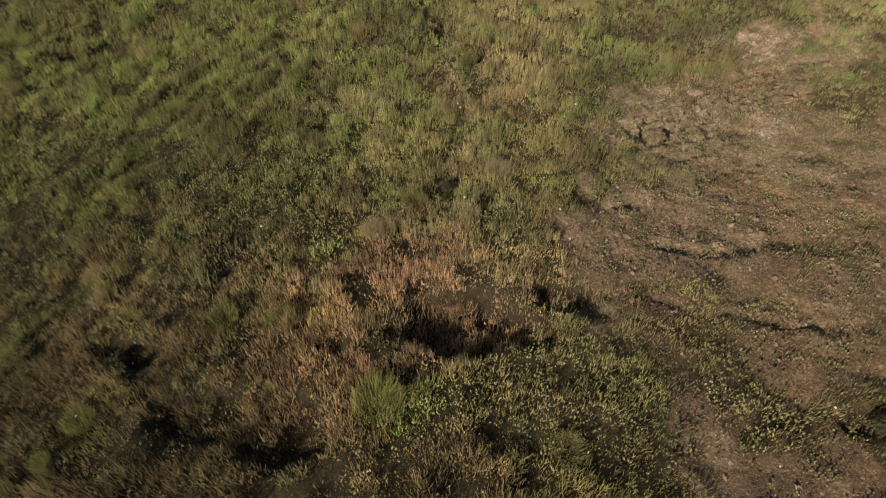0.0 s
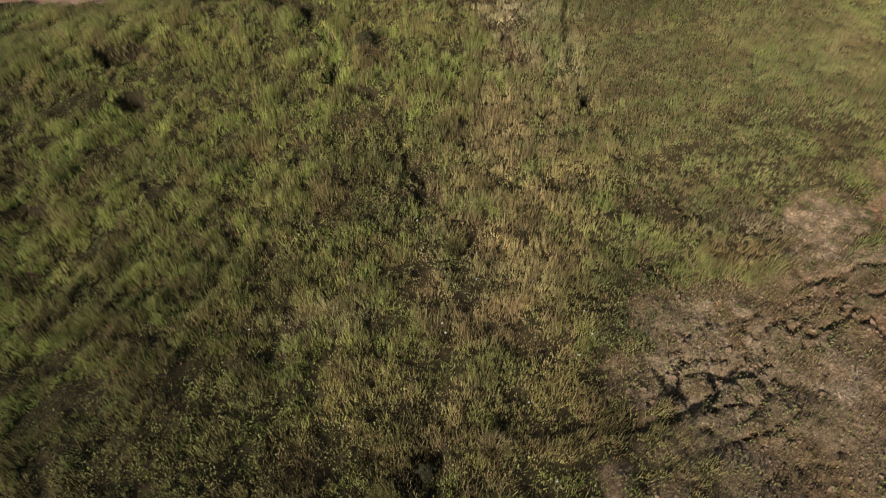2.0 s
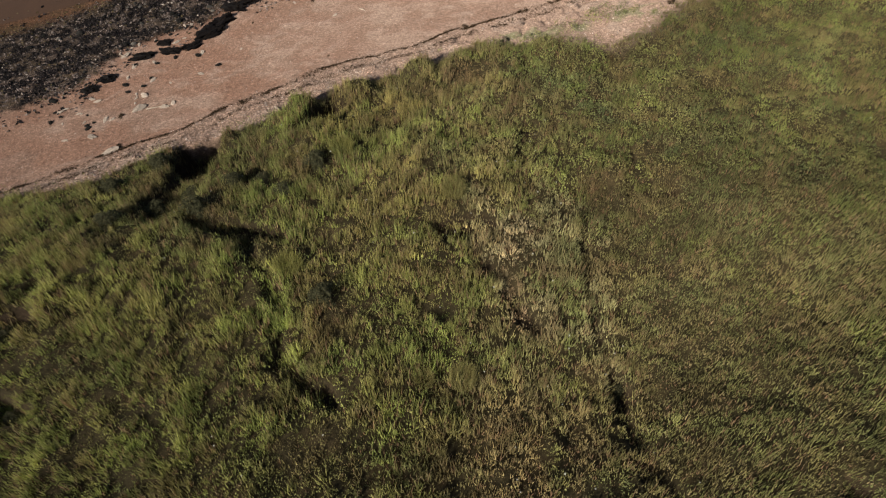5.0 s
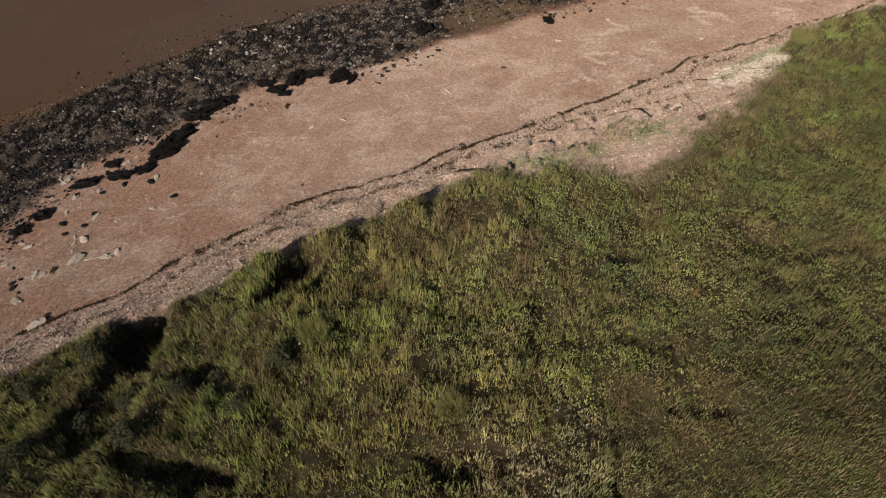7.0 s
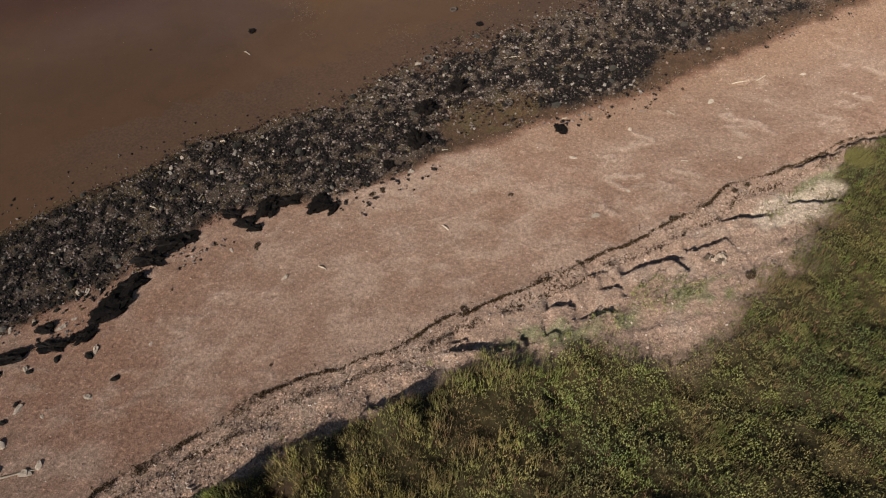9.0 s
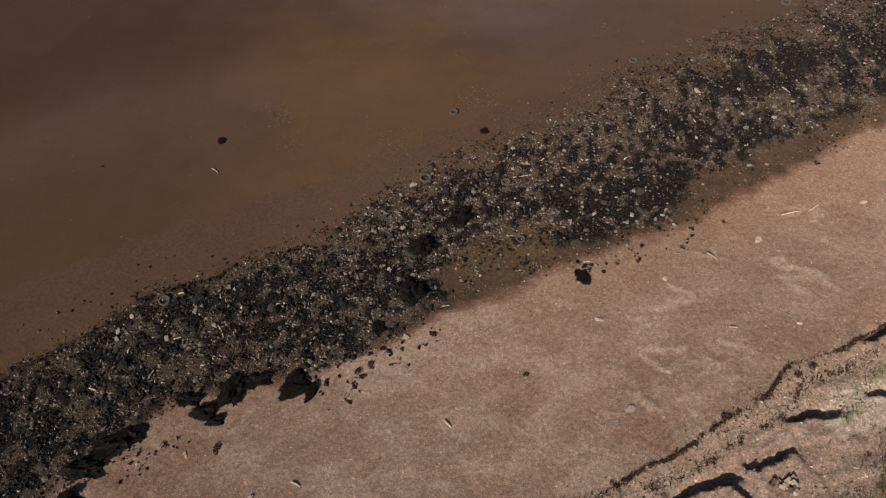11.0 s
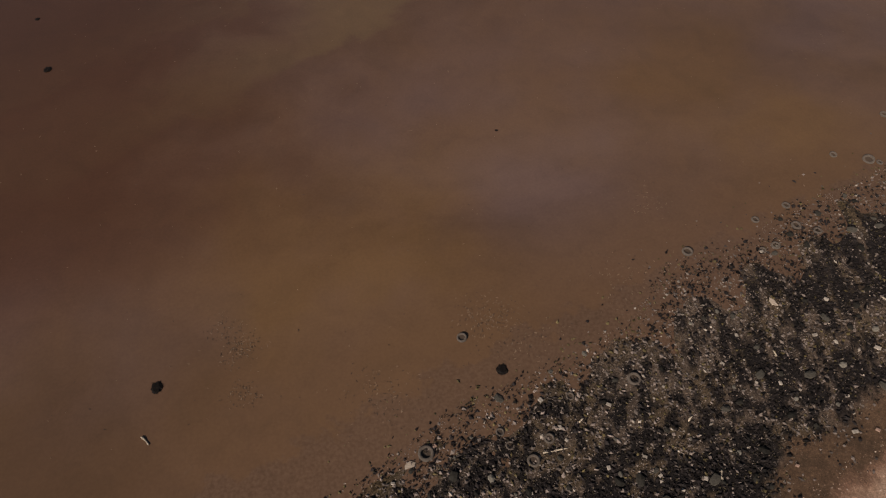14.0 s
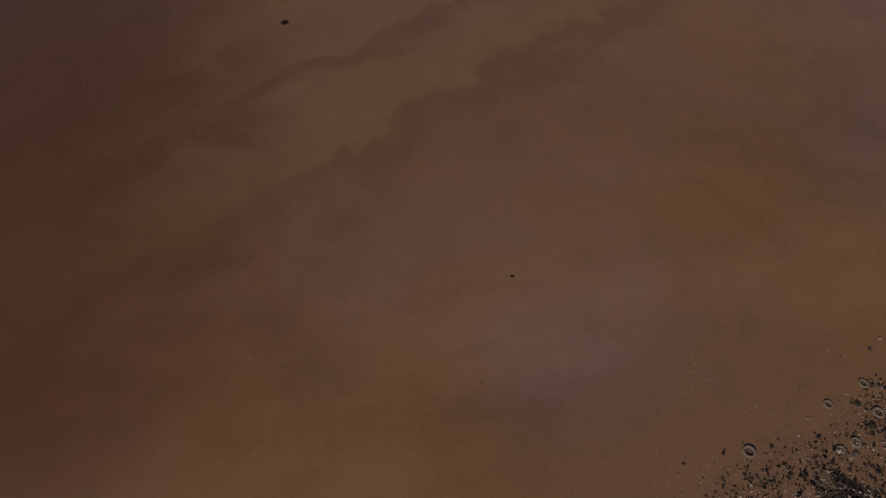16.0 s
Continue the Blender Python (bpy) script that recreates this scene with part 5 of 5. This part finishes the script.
def build_flowers():
    x, y = rng.uniform(-22, 26, 520), rng.uniform(3, 62, 520)
    keep = in_reach(x, y) & (grassy(x, y) > 0.9) & (fbm(x, y, 6.0, 151, 2) > 0.5)
    x, y = x[keep], y[keep]
    n = len(x)
    a = np.linspace(0, 2 * np.pi, 6, endpoint=False)
    r = rng.uniform(0.02, 0.045, n)
    tip = rng.normal(0, 0.3, (n, 2))
    px, py = r[:, None] * np.cos(a), r[:, None] * np.sin(a)
    z = height(x, y) + rng.uniform(0.35, 0.6, n)
    V = np.stack([x[:, None] + px, y[:, None] + py, z[:, None] + px * tip[:, :1] + py * tip[:, 1:]], -1)
    i = np.arange(n)[:, None] * 6
    ob = mesh_object("flower_heads", V.reshape(-1, 3), [i + np.array([[0, 1, 2, 3]]), i + np.array([[0, 3, 4, 5]])], HERB, "leaf", np.repeat(np.array([[0.62, 0.60, 0.50]]) * rng.uniform(0.5, 1.1, (n, 1)), 6, 0))
    tagged(ob, "scattered small whitish flower heads in the meadow", "flowers", kind="stuff")


build_litter()
build_flowers()
build_rock_band()
build_band_weed()
build_shingle()
build_clods()
build_slabs()
build_wrack()

# ---- things on the shore ----
def part(name, verts, faces, mat, parent=None, attribute="", colours=None, flat=True):
    ob = mesh_object(name, verts, faces, mat, attribute, colours, flat)
    if parent:
        ob.parent = parent
    return ob


SOLID3, SOLID2 = solid(3), solid(2)


def lumpy(form, seed, stretch, rough, flat):
    v = form[0].copy()
    n1 = np.array([noise.noise(Vector(p) * 1.7 + Vector((seed * 7.1, 3, 1))) for p in v])
    n2 = np.array([noise.noise(Vector(p) * 3.7 + Vector((2, seed * 5.3, 9))) for p in v])
    v = v * (1 + rough * n1 + 0.4 * rough * n2)[:, None]
    return v * np.array([[stretch, 1.0, flat]]) * 0.5


def boulder_kind(seed, rough=0.75):
    """A low boulder, 1 m across, hung with weed."""
    v = lumpy(SOLID3, seed, 1.05, rough, 0.66)
    v[:, 2] += 0.12
    tone = 0.6 + 0.8 * np.array([[noise.noise(Vector(p) * 4 + Vector((seed, 0, 0))) * 0.5 + 0.5] for p in v])
    b = part("boulder", v, [SOLID3[1]], ROCK_WET, None, "stone", np.array([[0.0085, 0.0066, 0.0060]]) * tone)
    m = 150
    pick = rng.integers(0, len(v), m)
    base = v[pick] * np.array([1.0, 1.0, 1.0])
    keep = base[:, 2] > 0.0
    base = base[keep]
    c = np.array([[0.020, 0.013, 0.008]]) * rng.uniform(0.4, 1.8, (len(base), 1))
    V, F, C = strips(base[:, 0] * 1.03, base[:, 1] * 1.03, base[:, 2], rng.uniform(0.06, 0.16, len(base)), rng.uniform(0.03, 0.06, len(base)), c, rng.uniform(0.01, 0.05, len(base)))
    part("weed_fronds", V, F, HERB, b, "leaf", C)
    return tagged(b, "black weed-covered boulder lying on the shingle", "boulder", "boulders at the tide line")


BOULDERS = [(10.8, 81.2, 0.83), (1.5, 80.8, 1.06), (2.1, 84.0, 1.06), (4.4, 86.0, 1.03), (-4.6, 75.7, 1.46), (-3.7, 75.3, 0.79), (-0.4, 78.7, 0.73), (-7.6, 75.7, 1.5),
            (-6.5, 76.1, 1.2), (-8.8, 74.6, 1.17), (-12.9, 73.2, 1.5), (-12.0, 73.6, 1.0), (-13.9, 72.1, 1.50), (-14.5, 70.3, 1.54), (-15.3, 68.8, 1.7), (-14.6, 69.2, 1.1), (-15.9, 67.2, 0.97),
            (-16.5, 67.2, 0.70), (-17.5, 66.7, 1.17), (-18.2, 67.9, 0.92), (-19.4, 66.2, 1.30), (-21.1, 63.6, 0.98), (-21.9, 62.5, 0.96), (-9.7, 75.3, 0.94), (-8.2, 74.1, 0.8)]
WATER_ROCKS = [(-10.9, 93.9, 0.60), (6.6, 93.7, 0.58), (-24.2, 120.5, 0.6), (-6.9, 138.5, 0.6), (8.4, 111.6, 0.3), (-27.0, 127.2, 0.4), (-18.2, 92.0, 0.3)]


def build_boulders():
    kinds = [boulder_kind(k) for k in range(5)] + [boulder_kind(7, 0.3), boulder_kind(8, 0.3)]
    used = set()
    for n, (x, y, w) in enumerate(BOULDERS + WATER_ROCKS):
        k = n % 5 if n < len(BOULDERS) else 5 + n % 2
        m = pose(x, y, max(ground_z(x, y), WATER - 0.05), 0, 0, (24 if n > 6 else 70) + rng.uniform(-35, 35))
        ob = kinds[k] if k not in used else copy_thing(kinds[k], m)
        used.add(k)
        w = w * (1.05 if n > 3 else 1.2) if 0 < n < len(BOULDERS) else w
        ob.matrix_basis = m @ Matrix.Diagonal((w * 1.0, w * (1.05 if n >= len(BOULDERS) else 0.85 if n < 4 else rng.uniform(0.50, 0.75)), w * (0.75 if 0 < n < 4 else rng.uniform(0.42, 0.6)), 1))
        if n >= len(BOULDERS):
            tagged(ob, "dark weedy rock standing alone in the shallow water", "boulder", "rocks in the shallows")


def rock_kind(seed):
    v = lumpy(ICO, seed, 1.2, 0.5, 0.7)
    v[:, 2] += 0.15
    tone = (0.4, 0.6, 0.9, 1.6, 3.0, 4.5)[seed % 6]
    r = part("rock", v, [ICO[1]], ROCK_WET, None, "stone", np.full((len(v), 1), tone) * np.array([[0.034, 0.030, 0.025]]))
    return tagged(r, ("dark wet rock with weed in the stony tide band", "greyish bare rock in the stony tide band")[seed % 6 > 3], "rock", "rocks of the tide band")


def build_rocks():
    kinds = [rock_kind(k) for k in range(12)]
    made, tries = 0, 0
    first = set()
    while made < 260 and tries < 4000:
        tries += 1
        l = float(rng.uniform(2, 80))
        e_in, e_out = float(outline(BAND_IN, l)), float(outline(BAND_OUT, l))
        s = float(rng.uniform(e_in - 0.3, e_out + 0.2))
        x, y = to_world(l, s)
        k = int(rng.integers(0, 12))
        w = float(0.26 + 0.30 * rng.uniform(0, 1) ** 2) * (0.7 if k % 6 > 3 else 1.0)
        m = pose(x, y, max(ground_z(x, y), WATER - 0.05), 0, 0, float(rng.uniform(0, 360)))
        ob = copy_thing(kinds[k], m) if k in first else kinds[k]
        first.add(k)
        ob.matrix_basis = m @ Matrix.Diagonal((w, w * 0.9, w * 0.85, 1))
        made += 1


PALE = [(21.9, 96.7, 0.46), (21.2, 83.0, 0.5), (15.2, 80.7, 0.35), (11.1, 78.3, 0.39), (11.4, 73.1, 0.45), (13.7, 74.9, 0.26), (-13.7, 80.4, 0.32), (-14.2, 79.5, 0.37), (1.0, 78.1, 0.34),
        (4.8, 76.0, 0.21), (21.0, 77.1, 0.27), (28.3, 85.3, 0.38), (1.7, 89.1, 0.44), (-6.0, 70.2, 0.34), (-12.4, 66.5, 0.23), (-9.3, 72.5, 0.29), (0.5, 62.7, 0.25),
        (-16.2, 60.0, 0.5), (-15.7, 60.3, 0.42), (-18.2, 55.6, 0.85), (-17.8, 60.0, 0.75), (-20.7, 66.6, 0.6), (-17.9, 61.4, 0.55), (-19.7, 59.0, 0.45), (-20.0, 57.3, 0.55), (0.6, 62.8, 0.5), (-0.2, 82.9, 0.31), (0.2, 82.5, 0.36)]


def pale_kind(seed):
    v = lumpy(SOLID2, 30 + seed, 1.35, 0.75, 0.38)
    v[:, 2] = np.maximum(v[:, 2] + 0.14, -0.05)
    s = part("pale_stone", v, [SOLID2[1]], STONE_DRY, None, "stone", np.tile(np.array([[0.40, 0.32, 0.25]]) * (0.8, 1.0, 1.25, 1.1)[seed], (len(v), 1)))
    return tagged(s, "pale sandstone slab lying loose on the beach", "stone", "pale stones on the beach")


def build_pale():
    kinds = [pale_kind(k) for k in range(4)]
    for n, (x, y, w) in enumerate(PALE):
        m = pose(x, y, ground_z(x, y), rng.uniform(-8, 8), rng.uniform(-8, 8), rng.uniform(0, 180))
        ob = kinds[n] if n < 4 else copy_thing(kinds[n % 4], m)
        ob.matrix_basis = m @ Matrix.Diagonal((w * 0.85, w * 0.65, w * 0.5, 1))


TYRES = [(4.7, 95.7, 0.55), (18.3, 100.5, 0.63), (25.4, 102.0, 0.59), (2.5, 89.6, 0.77), (8.4, 89.9, 0.5), (6.5, 89.7, 0.45), (7.5, 88.9, 0.6), (35.4, 111.3, 0.55),
         (32.3, 107.1, 0.75), (25.4, 103.6, 0.5), (23.6, 100.6, 0.52), (23.1, 102.6, 0.48), (13.2, 92.7, 0.68), (-12.1, 81.3, 0.66), (6.1, 90.4, 0.42), (9.8, 92.0, 0.42), (32.9, 106.8, 0.42), (30.2, 107.7, 0.48), (26.5, 101.5, 0.5),
         (22.7, 100.3, 0.42), (7.8, 84.2, 0.55)]


def lathe(profile, steps):
    """A ring turned about z from (radius, height) pairs, closed on itself."""
    k = len(profile)
    a = np.linspace(0, 2 * np.pi, steps, endpoint=False)
    r, z = np.array(profile).T
    V = np.stack([np.cos(a)[:, None] * r, np.sin(a)[:, None] * r, np.repeat(z[None], steps, 0)], -1).reshape(-1, 3)
    i = np.arange(steps * k).reshape(steps, k)
    j, up = np.roll(i, -1, 0), lambda q: np.roll(q, -1, 1)
    return V, np.stack([i, j, up(j), up(i)], -1).reshape(-1, 4)


def build_west_stones():
    """Loose slabs and weedy stones strewn over the western sand."""
    kinds = [pale_kind(3), rock_kind(1), pale_kind(1), rock_kind(6)]
    tagged(kinds[1], "dark weedy stone lying on the damp sand", "rock", "stones strewn on the sand")
    tagged(kinds[3], "dark weedy stone lying on the damp sand", "rock", "stones strewn on the sand")
    for n in range(64):
        l = float(rng.uniform(2.5, 14))
        s = float(outline(BAND_IN, l)) - 7.2 * float(rng.uniform(0, 1)) ** 1.6
        x, y = to_world(l, s)
        w = float(rng.uniform(0.16, 0.42)) * (1.25 if n % 2 else 1.0)
        m = pose(x, y, ground_z(x, y), rng.uniform(-8, 8), rng.uniform(-8, 8), rng.uniform(0, 180))
        ob = kinds[n] if n < 4 else copy_thing(kinds[n % 4], m)
        ob.matrix_basis = m @ Matrix.Diagonal((w, w * 0.7, w * 0.6, 1))


def build_tyres():
    ring = [(0.30, 0.02), (0.31, 0.10), (0.35, 0.155), (0.42, 0.165), (0.475, 0.14), (0.50, 0.08), (0.50, -0.06), (0.46, -0.12), (0.36, -0.12), (0.31, -0.06)]
    V, F = lathe(ring, 40)
    body = part("tyre", V, [F], STONE_DRY, None, "stone", np.tile(np.array([[0.078, 0.059, 0.046]]), (len(V), 1)), flat=False)
    tagged(body, "worn tyre half sunk and caked with silt", "tyre", "tyres in the shallows")
    W, G = lathe([(0.501, 0.07), (0.513, 0.06), (0.513, -0.04), (0.501, -0.05)], 40)
    part("tread", W, [G], STONE_DRY, body, "stone", np.tile(np.array([[0.06, 0.05, 0.042]]), (len(W), 1)))
    # disc of silt in the hole, coloured dark for the shade inside the tyre
    a = np.linspace(0, 2 * np.pi, 24, endpoint=False)
    D = np.concatenate([[[0, 0, 0.0]], np.stack([0.33 * np.cos(a), 0.33 * np.sin(a), 0 * a + 0.0], -1)])
    k = np.arange(1, 25)
    part("shaded_silt_fill", D, [np.stack([0 * k, k, np.roll(k, -1)], -1)], STONE_DRY, body, "stone", np.tile(np.array([[0.045, 0.028, 0.018]]), (25, 1)))
    for n, (x, y, w) in enumerate(TYRES):
        m = pose(x, y, max(ground_z(x, y), WATER) + 0.02, rng.uniform(-8, 8), rng.uniform(-8, 8), rng.uniform(0, 360))
        ob = body if n == 0 else copy_thing(body, m)
        ob.matrix_basis = m @ Matrix.Diagonal((w, w, w, 1))


STICKS = [(8.6, 89.3, 1.21, 3), (23.8, 84.8, 1.29, 9), (18.2, 82.0, 0.64, -42), (17.7, 77.2, 0.46, -21), (2.9, 73.0, 0.63, -54), (-10.9, 91.1, 0.62, -40), (-1.9, 80.7, 0.67, 5),
          (-14.5, 76.1, 0.57, -32), (3.2, 79.9, 0.43, 14), (25.4, 85.2, 1.04, 27), (-4.0, 70.7, 0.51, -34), (-20.9, 66.6, 0.80, 148), (-16.5, 60.0, 1.64, 9), (-17.9, 59.9, 0.80, 44), (28.1, 96.3, 0.66, -58),
          (20.8, 93.6, 0.37, 85), (15.4, 90.4, 0.37, 35), (16.0, 87.6, 0.52, 80), (11.3, 82.3, 0.41, -5), (-11.2, 81.7, 0.46, -2), (-11.8, 76.8, 0.52, 75), (-10.9, 78.9, 0.46, 2), (-13.3, 78.3, 0.37, 70), (-8.7, 79.1, 0.83, -60), (10.1, 90.7, 0.31, 20), (30.5, 82.5, 0.36, 20)]


def stick_kind(seed):
    """A bent tapering length of driftwood, 1 m long."""
    steps, sides = 8, 7
    t = np.linspace(-0.5, 0.5, steps)
    bendy, bendz = 0.05 * np.sin(3.0 * t + seed), 0.015 * np.cos(5 * t + seed)
    r = (0.05 + 0.012 * np.sin(9 * t + 2 * seed)) * np.where(np.abs(t) > 0.49, 0.7, 1.0) * (1 - 0.35 * t)
    a = np.linspace(0, 2 * np.pi, sides, endpoint=False)
    V = np.stack([np.repeat(t[:, None], sides, 1), bendy[:, None] + r[:, None] * np.cos(a), bendz[:, None] + 0.03 + 0.7 * r[:, None] * np.sin(a)], -1).reshape(-1, 3)
    i = np.arange(steps * sides).reshape(steps, sides)
    n = np.roll(i, -1, 1)
    F = np.stack([i[:-1], n[:-1], n[1:], i[1:]], -1).reshape(-1, 4)
    caps = np.array([[0, k + 1, k] for k in range(1, sides - 1)] + [[i[-1, 0], i[-1, k], i[-1, k + 1]] for k in range(1, sides - 1)])
    s = part("driftwood", V, [F, caps], STONE_DRY, None, "stone", np.tile(np.array([[0.50, 0.41, 0.31]]) * (0.85, 1.1, 0.7)[seed], (len(V), 1)), flat=False)
    return tagged(s, "bleached driftwood stick lying on the shore", "driftwood", "driftwood on the shore")


def build_sticks():
    kinds = [stick_kind(k) for k in range(3)]
    for n, (x, y, w, turn) in enumerate(STICKS):
        m = pose(x, y, max(ground_z(x, y), WATER) + 0.02, 0, 0, turn)
        ob = kinds[n] if n < 3 else copy_thing(kinds[n % 3], m)
        ob.matrix_basis = m @ Matrix.Diagonal((w, 0.8, 0.8, 1))


WEED = [(6.9, 75.4, 0.37), (19.8, 84.6, 0.35), (14.1, 82.1, 0.3), (-7.9, 72.7, 0.58), (-10.4, 73.1, 0.39), (-17.9, 56.1, 0.45), (-18.8, 59.3, 0.54), (-12.1, 69.9, 0.26), (-6.0, 64.7, 0.25),
        (-0.8, 76.6, 0.54), (-1.4, 76.3, 0.5), (3.5, 67.1, 0.57), (15.5, 72.3, 0.6), (20.5, 74.6, 0.55), (19.6, 74.2, 0.45), (17.9, 67.6, 0.7)]


def weed_kind(seed):
    m = 55
    a, r = rng.uniform(0, 2 * np.pi, m), 0.42 * np.sqrt(rng.uniform(0, 1, m))
    c = np.array([[0.060, 0.040, 0.024]]) * rng.uniform(0.4, 2.0, (m, 1))
    V, F, C = strips(r * np.cos(a), 0.6 * r * np.sin(a), np.full(m, 0.01), rng.uniform(0.15, 0.4, m), rng.uniform(0.04, 0.09, m), c, rng.uniform(0.04, 0.22, m))
    return tagged(part("seaweed_clump", V, F, HERB, None, "leaf", C), "dark clump of stranded seaweed on the beach", "seaweed", "seaweed clumps on the beach")


def build_weed():
    kinds = [weed_kind(k) for k in range(3)]
    for n, (x, y, w) in enumerate(WEED):
        m = pose(x, y, ground_z(x, y), 0, 0, rng.uniform(0, 360))
        ob = kinds[n] if n < 3 else copy_thing(kinds[n % 3], m)
        ob.matrix_basis = m @ Matrix.Diagonal((w, w, w, 1))


def block_mesh():
    """A chipped squared block, 1 m across."""
    bm = bmesh.new()
    bmesh.ops.create_cube(bm, size=1.0)
    bmesh.ops.bevel(bm, geom=bm.edges[:], offset=0.09, segments=1, affect="EDGES")
    for v in bm.verts:
        v.co += Vector((noise.noise(v.co * 3), noise.noise(v.co * 3 + Vector((9, 0, 0))), noise.noise(v.co * 3 + Vector((0, 9, 0))))) * 0.12
    v, f = np.array([p.co[:] for p in bm.verts]), [[p.index for p in q.verts] for q in bm.faces]
    bm.free()
    return v, [np.array([q for q in f if len(q) == 3]), np.array([q for q in f if len(q) == 4])]


BLOCKS = [(1.0, 85.6, 0.33), (-0.8, 85.5, 0.27), (2.9, 82.4, 0.27), (1.5, 82.1, 0.31), (0.9, 88.3, 0.23), (7.3, 84.5, 0.23), (24.9, 96.7, 0.29), (29.5, 96.3, 0.31), (28.1, 95.1, 0.25),
          (23.3, 94.5, 0.27), (26.2, 93.5, 0.37), (17.9, 93.2, 0.29), (20.4, 91.9, 0.27), (23.0, 89.2, 0.30), (24.1, 89.2, 0.22), (22.6, 100.2, 0.27), (23.4, 91.0, 0.25), (19.2, 94.8, 0.23),
          (24.2, 94.0, 0.27), (12.7, 88.7, 0.23), (15.2, 87.5, 0.25), (11.9, 86.8, 0.27), (12.4, 85.8, 0.27), (10.9, 85.4, 0.25), (13.2, 87.8, 0.23), (16.7, 85.8, 0.29), (14.6, 85.5, 0.33),
          (14.2, 85.0, 0.25), (16.4, 85.4, 0.27), (15.9, 85.1, 0.27), (16.9, 84.6, 0.27), (11.3, 84.0, 0.23), (19.6, 87.8, 0.21), (13.8, 83.3, 0.23), (-14.1, 79.0, 0.37), (-10.3, 80.5, 0.37),
          (-11.5, 78.9, 0.35), (-8.7, 82.0, 0.25), (-9.1, 79.5, 0.25), (-6.2, 76.2, 0.31), (8.3, 91.9, 0.31), (2.9, 89.9, 0.27), (9.0, 90.4, 0.25), (11.6, 91.4, 0.27), (8.0, 87.0, 0.31),
          (7.2, 87.4, 0.17), (10.9, 88.3, 0.23)]


def build_blocks():
    """Pale squared stones lying loose in the tide band."""
    v, F = block_mesh()
    tones = (((0.30, 0.255, 0.215), "pale squared stone lying among the black weed"), ((0.22, 0.185, 0.155), "buff squared stone lying among the black weed"), ((0.26, 0.165, 0.125), "reddish broken brick lying among the black weed"))
    kinds = [tagged(part("stone_block", v, F, STONE_DRY, None, "stone", np.tile(np.array([t]), (len(v), 1))), w, "stone", "squared stones of the tide band") for t, w in tones]
    for n, (x, y, w) in enumerate(BLOCKS):
        k = n if n < 3 else (2 if n % 9 == 5 else n % 2)
        m = pose(x, y, max(ground_z(x, y), WATER) + 0.04, rng.uniform(-14, 14), rng.uniform(-14, 14), rng.uniform(0, 180))
        ob = kinds[k] if n < 3 else copy_thing(kinds[k], m)
        ob.matrix_basis = m @ Matrix.Diagonal((w * rng.uniform(0.7, 1.0), w * rng.uniform(0.42, 0.7), w * 0.4, 1))


def build_rubble():
    """A small heap of broken blocks on the bank."""
    v, F = block_mesh()
    tones = [np.array([[0.42, 0.32, 0.24]]), np.array([[0.10, 0.07, 0.05]])]
    kinds = [tagged(part("rubble_block", v, F, STONE_DRY, None, "stone", np.tile(t, (len(v), 1))), w, "rubble", "rubble on the clay bank")
             for t, w in zip(tones, ("pale broken block in a small rubble heap", "dark broken block in a small rubble heap"))]
    for n in range(13):
        x, y = 16.6 + rng.normal(0, 0.32), 69.0 + rng.normal(0, 0.22)
        m = pose(x, y, ground_z(x, y) + 0.08, rng.uniform(-20, 20), rng.uniform(-20, 20), rng.uniform(0, 180))
        ob = kinds[n] if n < 2 else copy_thing(kinds[n % 2], m)
        w = rng.uniform(0.12, 0.24)
        ob.matrix_basis = m @ Matrix.Diagonal((w * 1.5, w, w * 0.8, 1))


def build_casts():
    spots = [(6.2, 96.9, 1.6, 260), (-7.0, 95.8, 1.2, 160), (-8.0, 97.2, 1.0, 80), (0.5, 92.8, 2.2, 160), (-6.5, 93.3, 0.9, 80), (8.0, 95.0, 2.4, 140), (14.5, 98.5, 2.6, 160), (17.0, 104.5, 1.6, 60)]
    xs = np.concatenate([rng.normal(a, r * 0.5, n) for a, b, r, n in spots] + [rng.uniform(-28, 42, 900)])
    ys = np.concatenate([rng.normal(b, r * 0.45, n) for a, b, r, n in spots] + [rng.uniform(84, 142, 900)])
    l, s = to_shore(xs, ys)
    keep = s > outline(BAND_OUT, l) - 0.4
    xs, ys, s, l = xs[keep], ys[keep], s[keep], l[keep]
    n = len(xs)
    tone = rng.uniform(0, 1, (n, 1))
    c = np.where(tone < 0.45, np.array([[0.038, 0.023, 0.014]]), np.array([[0.19, 0.125, 0.08]])) * rng.uniform(0.6, 1.4, (n, 1))
    V, F, C = strips(xs, ys, np.full(n, WATER + 0.006), rng.uniform(0.06, 0.17, n), rng.uniform(0.015, 0.04, n), c, rng.uniform(0.005, 0.03, n))
    ob = mesh_object("silt_casts", V, F, STONE_DRY, "stone", C)
    tagged(ob, "small silt casts and scraps breaking the shallow water", "silt", kind="stuff")


build_boulders()
build_rocks()
build_pale()
build_west_stones()
build_tyres()
build_sticks()
build_weed()
build_blocks()
build_rubble()
build_casts()
